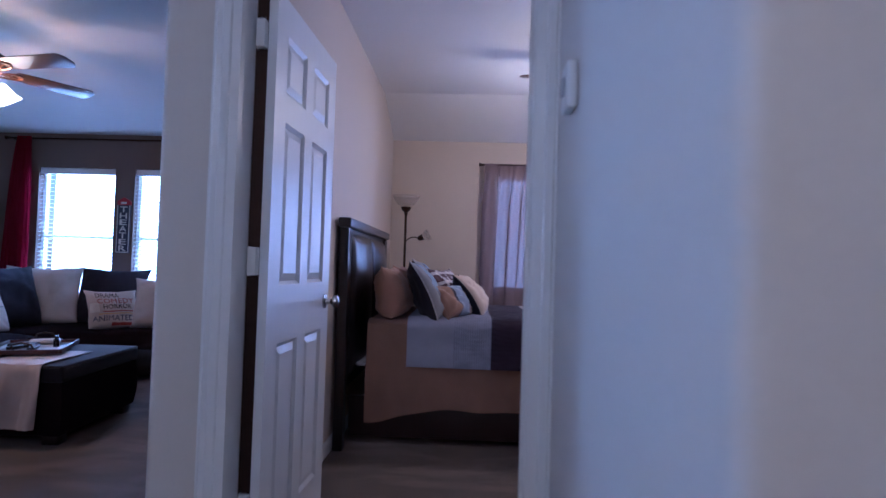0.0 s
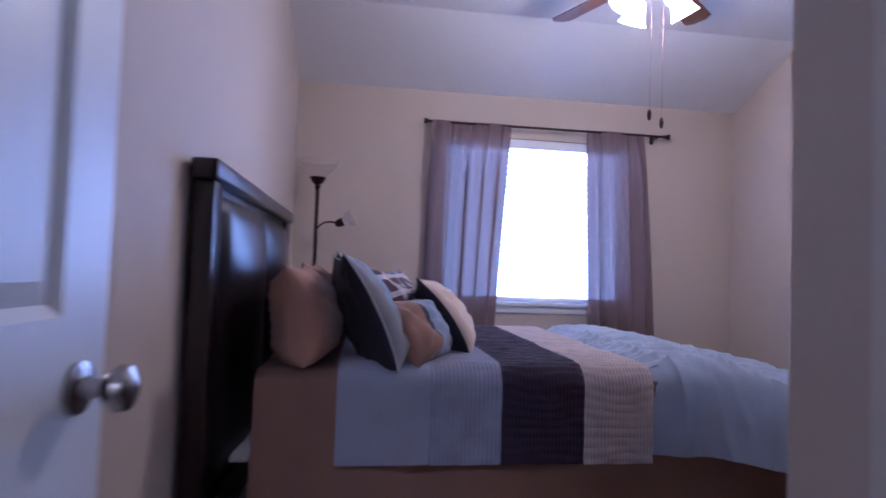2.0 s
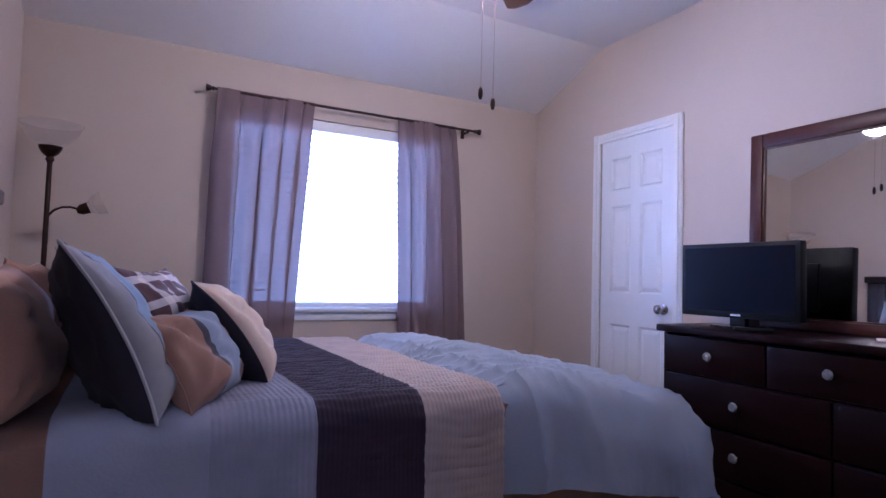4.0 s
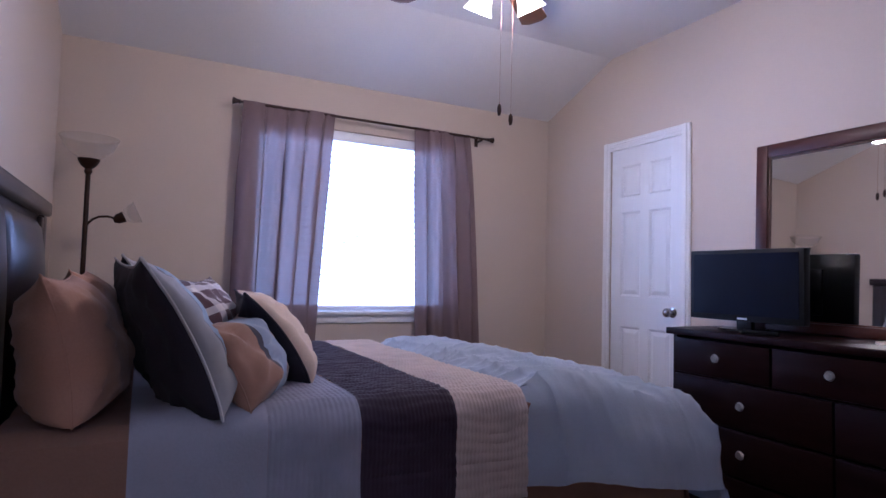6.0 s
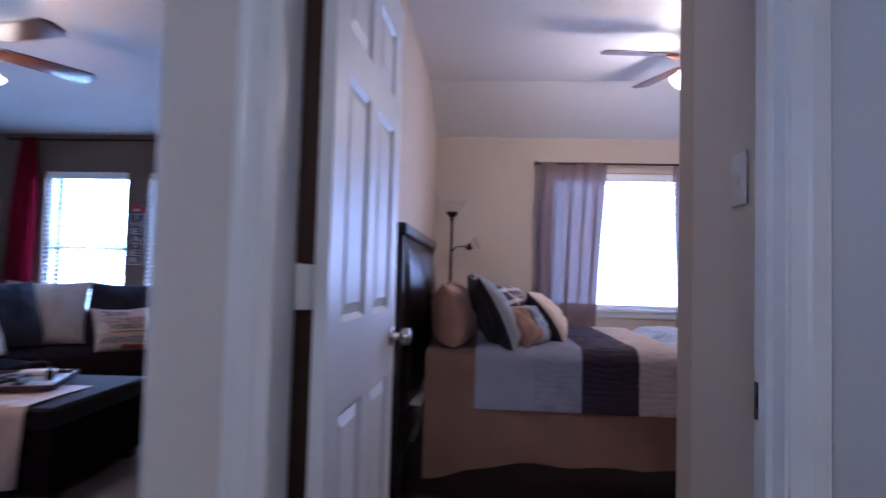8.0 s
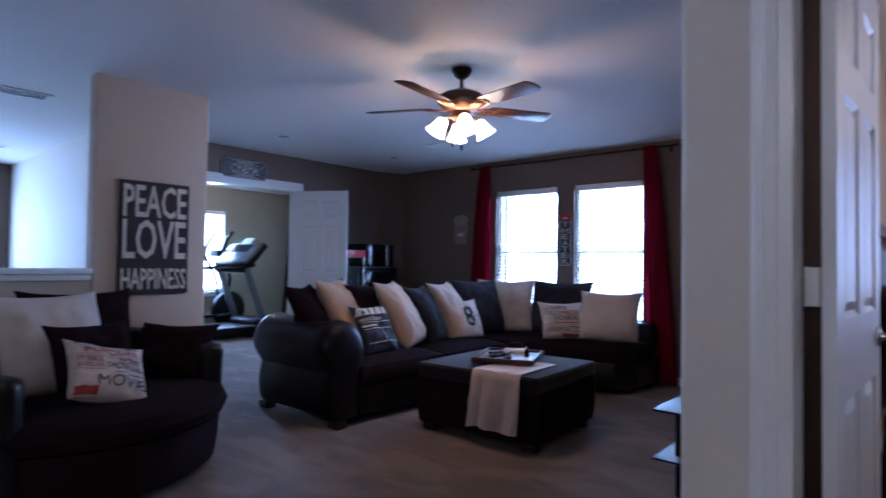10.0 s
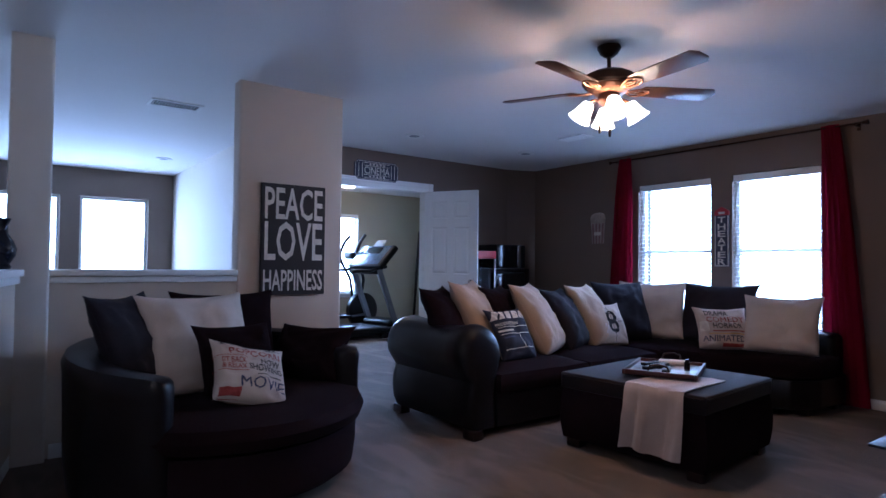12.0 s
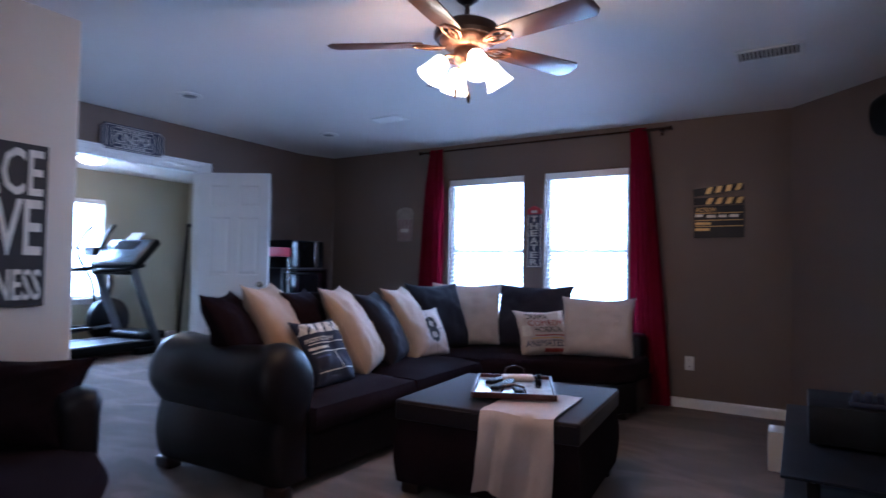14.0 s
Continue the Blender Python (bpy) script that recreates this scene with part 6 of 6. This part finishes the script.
def vent(x, y, z, w, d, turn=0):
    ob = thing("ceiling_vent", "white louvred ceiling vent", "vent", pose(x, y, z, 180, 0, turn), "ceiling vents")
    part("frame", B((-w / 2, -d / 2, 0.0005, -w / 2 + 0.025, d / 2, 0.010), (w / 2 - 0.025, -d / 2, 0.0005, w / 2, d / 2, 0.010), (-w / 2 + 0.025, -d / 2, 0.0005, w / 2 - 0.025, -d / 2 + 0.025, 0.010), (-w / 2 + 0.025, d / 2 - 0.025, 0.0005, w / 2 - 0.025, d / 2, 0.010), bev=0.002), WHITEPL, ob)
    part("backing", B((-w / 2 + 0.02, -d / 2 + 0.02, 0.0005, w / 2 - 0.02, d / 2 - 0.02, 0.002)), BLACKPL, ob, smooth=False)
    n = int((w - 0.05) / 0.022)
    for i in range(n):
        part("slat", B((-0.008, -d / 2 + 0.022, -0.0008, 0.008, d / 2 - 0.022, 0.0008)), WHITEPL, ob, at=pose(-w / 2 + 0.036 + i * 0.022, 0, 0.007, 0, 40, 0), smooth=False)
    return ob


vent(-4.55, 5.12, H, 0.32, 0.18, 0)
vent(-1.62, 4.93, H, 0.36, 0.20, 0)
vent(-5.80, 1.64, H, 0.40, 0.22, 90)


def can_light(x, y, z):
    ob = thing("recessed_light", "white recessed ceiling downlight, unlit", "downlight", pose(x, y, z, 180), "downlights")
    part("trim_ring", lathe([(0.066, 0.0005), (0.098, 0.0005), (0.100, 0.006), (0.080, 0.014), (0.066, 0.010)], 28), WHITEPL, ob)
    part("lamp_face", lathe([(0, 0.0006), (0.064, 0.0006), (0.064, 0.008), (0.03, 0.014), (0, 0.015)], 24), mat("grey_reflector", (0.22, 0.23, 0.25), 0.3, metal=0.4), ob)


can_light(-5.50, 3.81, H)
can_light(-5.46, 5.33, H)
can_light(-8.60, 2.10, H)

dl = thing("dome_light", "lit flush dome light on the gym ceiling", "ceiling light", pose(-8.97, 4.88, H, 180))
part("rim", lathe([(0, 0.0005), (0.165, 0.0005), (0.168, 0.018), (0, 0.018)], 32), WHITEPL, dl)
part("dome", lathe([(0.158, 0.018), (0.150, 0.045), (0.11, 0.075), (0.05, 0.090), (0, 0.092)], 32), SHADEGLOW, dl, "lit frosted dome")

# unseen fixture, added only to house the hall's fill lamp
hd = thing("dome_light", "added unseen dome light that brightens the hall", "ceiling light", pose(-0.40, -0.90, H, 180))
part("rim", lathe([(0, 0.0005), (0.165, 0.0005), (0.168, 0.018), (0, 0.018)], 32), WHITEPL, hd)
part("dome", lathe([(0.158, 0.018), (0.150, 0.045), (0.11, 0.075), (0.05, 0.090), (0, 0.092)], 32), SHADEGLOW, hd, "lit frosted dome")
solid("vase", lathe([(0, 0), (0.055, 0.002), (0.06, 0.02), (0.05, 0.04), (0.085, 0.10), (0.092, 0.15), (0.07, 0.21), (0.036, 0.26), (0.034, 0.32), (0.055, 0.37), (0.05, 0.37), (0.028, 0.32), (0, 0.30)], 32), CERAMIC,
           "dark glazed vase on the half wall", "vase", pose(-4.60, 0.535, 1.111) @ Matrix.Scale(0.75, 4))

# ---- gym ----
td = thing("treadmill", "black and grey treadmill with a raised console", "treadmill", pose(-8.90, 4.93, 0, 0, 0, 97))
part("deck", B((-0.88, -0.36, 0.05, 0.62, 0.36, 0.16), bev=0.015), BLACKPL, td)
part("belt", B((-0.87, -0.25, 0.161, 0.50, 0.25, 0.168)), mat("dark_blue_rubber_belt", (0.03, 0.035, 0.05), 0.45, vary=0.2, scale=12, fine=200), td, "dark running belt", smooth=False)
for s in (-1, 1):
    part("side_rail", B((-0.87, s * 0.31 - 0.05, 0.161, 0.45, s * 0.31 + 0.05, 0.176), bev=0.003), GREYMET, td)
    part("upright", B((-0.045, -0.03, 0, 0.045, 0.03, 1.08), bev=0.01), GREYMET, td, at=pose(0.66, s * 0.35, 0.08, 0, -22, 0))
    part("foot", B((0.30, s * 0.37 - 0.05, 0.0, 0.86, s * 0.37 + 0.05, 0.085), bev=0.015), BLACKPL, td)
    part("handrail", tube([(0.40, s * 0.36, 1.12), (0.10, s * 0.36, 1.06), (-0.20, s * 0.35, 1.05), (-0.26, s * 0.35, 1.02)], 0.024, 10), BLACKPL, td)
part("motor_hood", B((0.46, -0.35, 0.16, 0.80, 0.35, 0.27), bev=0.05, seg=3), BLACKPL, td)
con = part("console", B((-0.24, -0.44, -0.05, 0.24, 0.44, 0.05), bev=0.03, seg=3), BLACKPL, td, at=pose(0.40, 0, 1.27, 0, -46, 0))
part("console_face", B((-0.20, -0.36, 0.05, 0.20, 0.36, 0.058), bev=0.003), mat("pale_blue_console", (0.10, 0.15, 0.22), 0.22, vary=0.3, scale=14), con, "pale glossy console face")
part("display", B((0.02, -0.20, 0.058, 0.17, 0.20, 0.064)), SCREEN, con, smooth=False)
part("tablet_rest", B((0.20, -0.12, 0.04, 0.34, 0.12, 0.062), bev=0.004), mat("pale_grey_plastic", (0.45, 0.50, 0.56), 0.35), con)
part("cross_beam", B((0.18, -0.36, 1.00, 0.34, 0.36, 1.08), bev=0.02), BLACKPL, td)

el = thing("elliptical_trainer", "dark elliptical trainer with curved handlebars beside the gym window", "exercise machine", pose(-9.62, 5.12, 0, 0, 0, 97))
part("base", B((-0.70, -0.05, 0.02, 0.70, 0.05, 0.09), (-0.72, -0.28, 0, -0.64, 0.28, 0.06), (0.62, -0.28, 0, 0.70, 0.28, 0.06), bev=0.01), BLACKPL, el)
part("flywheel_hood", lathe([(0, -0.07), (0.26, -0.07), (0.30, -0.04), (0.30, 0.04), (0.26, 0.07), (0, 0.07)], 30, pose(0.42, 0, 0.36, 90)), BLACKPL, el)
part("mast", tube([(0.40, 0, 0.10), (0.30, 0, 0.8), (0.24, 0, 1.25)], 0.035, 10), GREYMET, el)
for s in (-1, 1):
    part("handlebar", tube([(0.30, s * 0.12, 0.55), (0.30, s * 0.20, 0.9), (0.14, s * 0.26, 1.22), (0.12, s * 0.25, 1.36), (0.20, s * 0.24, 1.54), (0.31, s * 0.22, 1.66)], 0.027, 9), BLACKPL, el)
    part("pedal_bar", tube([(0.40, s * 0.16, 0.30), (-0.60, s * 0.16, 0.22)], 0.022, 8), GREYMET, el)
    part("pedal", B((-0.30, s * 0.16 - 0.07, 0.26, 0.06, s * 0.16 + 0.07, 0.30), bev=0.01), BLACKPL, el)
part("console", B((0.10, -0.12, 1.24, 0.26, 0.12, 1.36), bev=0.02), BLACKPL, el)

fr = thing("leaning_frame", "tall black framed mirror leaning on the gym wall", "mirror", pose(-9.62, 6.77, 0, -4, 0, 0))
part("frame", B((-0.30, -0.02, 0, -0.25, 0.02, 1.80), (0.25, -0.02, 0, 0.30, 0.02, 1.80), (-0.25, -0.02, 1.75, 0.25, 0.02, 1.80), (-0.25, -0.02, 0, 0.25, 0.02, 0.05), bev=0.004), BLACKPL, fr)
part("glass", B((-0.25, -0.004, 0.05, 0.25, 0.004, 1.75)), MIRROR, fr, smooth=False)
solid("gym_bag", B((-0.22, -0.15, 0, 0.22, 0.15, 0.62), bev=0.09, seg=4), NAVY, "dark blue upright bag on the gym floor", "bag", pose(-8.05, 6.35, 0, 0, 0, 10))

# ---- game room: popcorn corner ----
cab = thing("black_shelf_unit", "black shelf cabinet against the taupe wall", "cabinet", pose(-6.20, 5.60, 0))
part("side", B((-0.22, -0.36, 0, 0.22, -0.335, 1.12)), ESPRESSO, cab, smooth=False)
part("side", B((-0.22, 0.30, 0, 0.22, 0.325, 1.12)), ESPRESSO, cab, smooth=False)
for z in (0.06, 0.46, 0.86, 1.12):
    part("shelf", B((-0.22, -0.335, z - 0.02, 0.22, 0.30, z)), ESPRESSO, cab, smooth=False)
part("back_board", B((-0.23, -0.36, 0, -0.22, 0.325, 1.12)), ESPRESSO, cab, smooth=False)
mw = thing("microwave", "black microwave oven with a pale door edge on the shelf unit", "microwave", pose(-6.18, 5.60, 1.121))
part("body", B((-0.20, -0.24, 0.005, 0.20, 0.24, 0.30), bev=0.01), BLACKPL, mw)
part("door", B((0.20, -0.235, 0.012, 0.215, 0.10, 0.292), bev=0.004), GLOSSBLK, mw)
part("control_panel", B((0.20, 0.105, 0.012, 0.213, 0.16, 0.292), bev=0.003), NICKEL, mw, "silver control strip")
part("control_panel", B((0.20, 0.165, 0.012, 0.213, 0.235, 0.292), bev=0.003), BLACKPL, mw)
co = thing("counter_oven", "small black oven with a window in the shelf unit", "oven", pose(-6.16, 5.60, 0.861))
part("body", B((-0.17, -0.26, 0.0, 0.17, 0.26, 0.215), bev=0.006), BLACKPL, co)
part("door", B((0.17, -0.25, 0.01, 0.18, 0.18, 0.20), bev=0.004), GLOSSBLK, co)
pm = thing("popcorn_machine", "red popcorn machine with glass sides beside the shelf unit", "popcorn machine", pose(-6.15, 5.13, 0))
part("stand", B((-0.20, -0.19, 0, 0.20, 0.19, 0.80), bev=0.006), REDPAINT, pm)
part("tray_base", B((-0.20, -0.19, 0.801, 0.20, 0.19, 0.87), bev=0.006), REDPAINT, pm)
for sx in (-1, 1):
    for sy in (-1, 1):
        part("corner_post", B((sx * 0.19 - 0.01, sy * 0.18 - 0.01, 0.87, sx * 0.19 + 0.01, sy * 0.18 + 0.01, 1.24)), NICKEL, pm, smooth=False)
for nm, b in (("glass", (0.186, -0.17, 0.87, 0.190, 0.17, 1.24)), ("glass", (-0.18, -0.184, 0.87, 0.18, -0.180, 1.24)), ("glass", (-0.18, 0.180, 0.87, 0.18, 0.184, 1.24))):
    g = part(nm, B(b), GLASS, pm, smooth=False)
    g.visible_shadow = False
part("back_wall", B((-0.19, -0.17, 0.87, -0.185, 0.17, 1.24)), mat("pale_enamel", (0.82, 0.85, 0.86), 0.3), pm, smooth=False)
part("kettle", lathe([(0, 1.06), (0.07, 1.06), (0.075, 1.15), (0.06, 1.17), (0, 1.17)], 20), NICKEL, pm)
part("roof", B((-0.205, -0.195, 1.241, 0.205, 0.195, 1.335), bev=0.008), REDPAINT, pm, "red roof")
part("topper", B((-0.12, -0.15, 1.336, -0.10, 0.15, 1.47), bev=0.004), SIGNBLUE, pm)

# ---- game room: television stand by the east wall ----
ts = thing("tv_stand", "low black glass television stand with two shelves", "tv stand", pose(-1.53, 3.40, 0))
for z in (0.45, 0.205):
    part("glass_shelf", B((0.0, 0.0, z - 0.012, 0.60, 1.30, z), bev=0.003), STANDGLASS, ts, "black glass shelf")
for x in (0.10, 0.50):
    for y in (0.12, 1.18):
        part("post", tube([(x, y, 0.0), (x, y, 0.437)], 0.022, 14), BLACKPL, ts)
dv = thing("cable_box", "black cable box on the lower glass shelf", "cable box", pose(-1.44, 3.50, 0.206))
part("case", B((0, 0, 0.004, 0.30, 0.36, 0.085), bev=0.006), BLACKPL, dv)
part("front_panel", B((-0.003, 0.02, 0.015, 0.001, 0.34, 0.075)), GLOSSBLK, dv, smooth=False)
rv = thing("media_receiver", "black media receiver on the glass stand", "receiver", pose(-1.44, 3.86, 0.451))
part("case", B((0, 0, 0.008, 0.42, 0.40, 0.165), bev=0.006), BLACKPL, rv)
for y in (0.06, 0.34):
    part("foot", lathe([(0, 0), (0.018, 0), (0.018, 0.009), (0, 0.009)], 12, pose(0.06, y, 0)), BLACKPL, rv)
    part("foot", lathe([(0, 0), (0.018, 0), (0.018, 0.009), (0, 0.009)], 12, pose(0.36, y, 0)), BLACKPL, rv)
og = thing("game_controller_rack", "dark blue ridged rack lying on the receiver", "rack", pose(-1.30, 3.92, 0.617, 0, 0, -6))
part("base", B((0, 0, 0, 0.30, 0.12, 0.02), bev=0.003), SIGNBLUE, og)
for k in range(7):
    part("ridge", B((0.01 + k * 0.041, 0.01, 0.019, 0.035 + k * 0.041, 0.11, 0.05), bev=0.004), SIGNBLUE, og)
solid("wall_heater_box", B((-0.04, -0.09, 0, 0.04, 0.09, 0.23), bev=0.006), WHITEPL, "narrow white box standing on the carpet", "box", pose(-1.59, 5.04, 0))
sp = thing("wall_speaker", "small dark surround speaker high on the diagonal wall", "speaker", pose(-0.965, 5.745, 2.20, 0, 0, 45))
part("bracket", B((-0.03, -0.02, -0.04, 0.03, 0.075, 0.04), bev=0.004), BLACKPL, sp)
part("cabinet", lathe([(0, -0.09), (0.10, -0.09), (0.115, -0.03), (0.115, 0.03), (0.09, 0.05), (0, 0.05)], 28, pose(0, -0.02, 0, 90, 0, 0) @ Matrix.Diagonal((0.85, 1.25, 1, 1))), BLACKPL, sp)
part("grille", lathe([(0, 0.0), (0.088, 0.0), (0.080, 0.012), (0, 0.018)], 28, pose(0, -0.07, 0, 90, 0, 0) @ Matrix.Diagonal((0.85, 1.25, 1, 1))), SUEDE, sp)
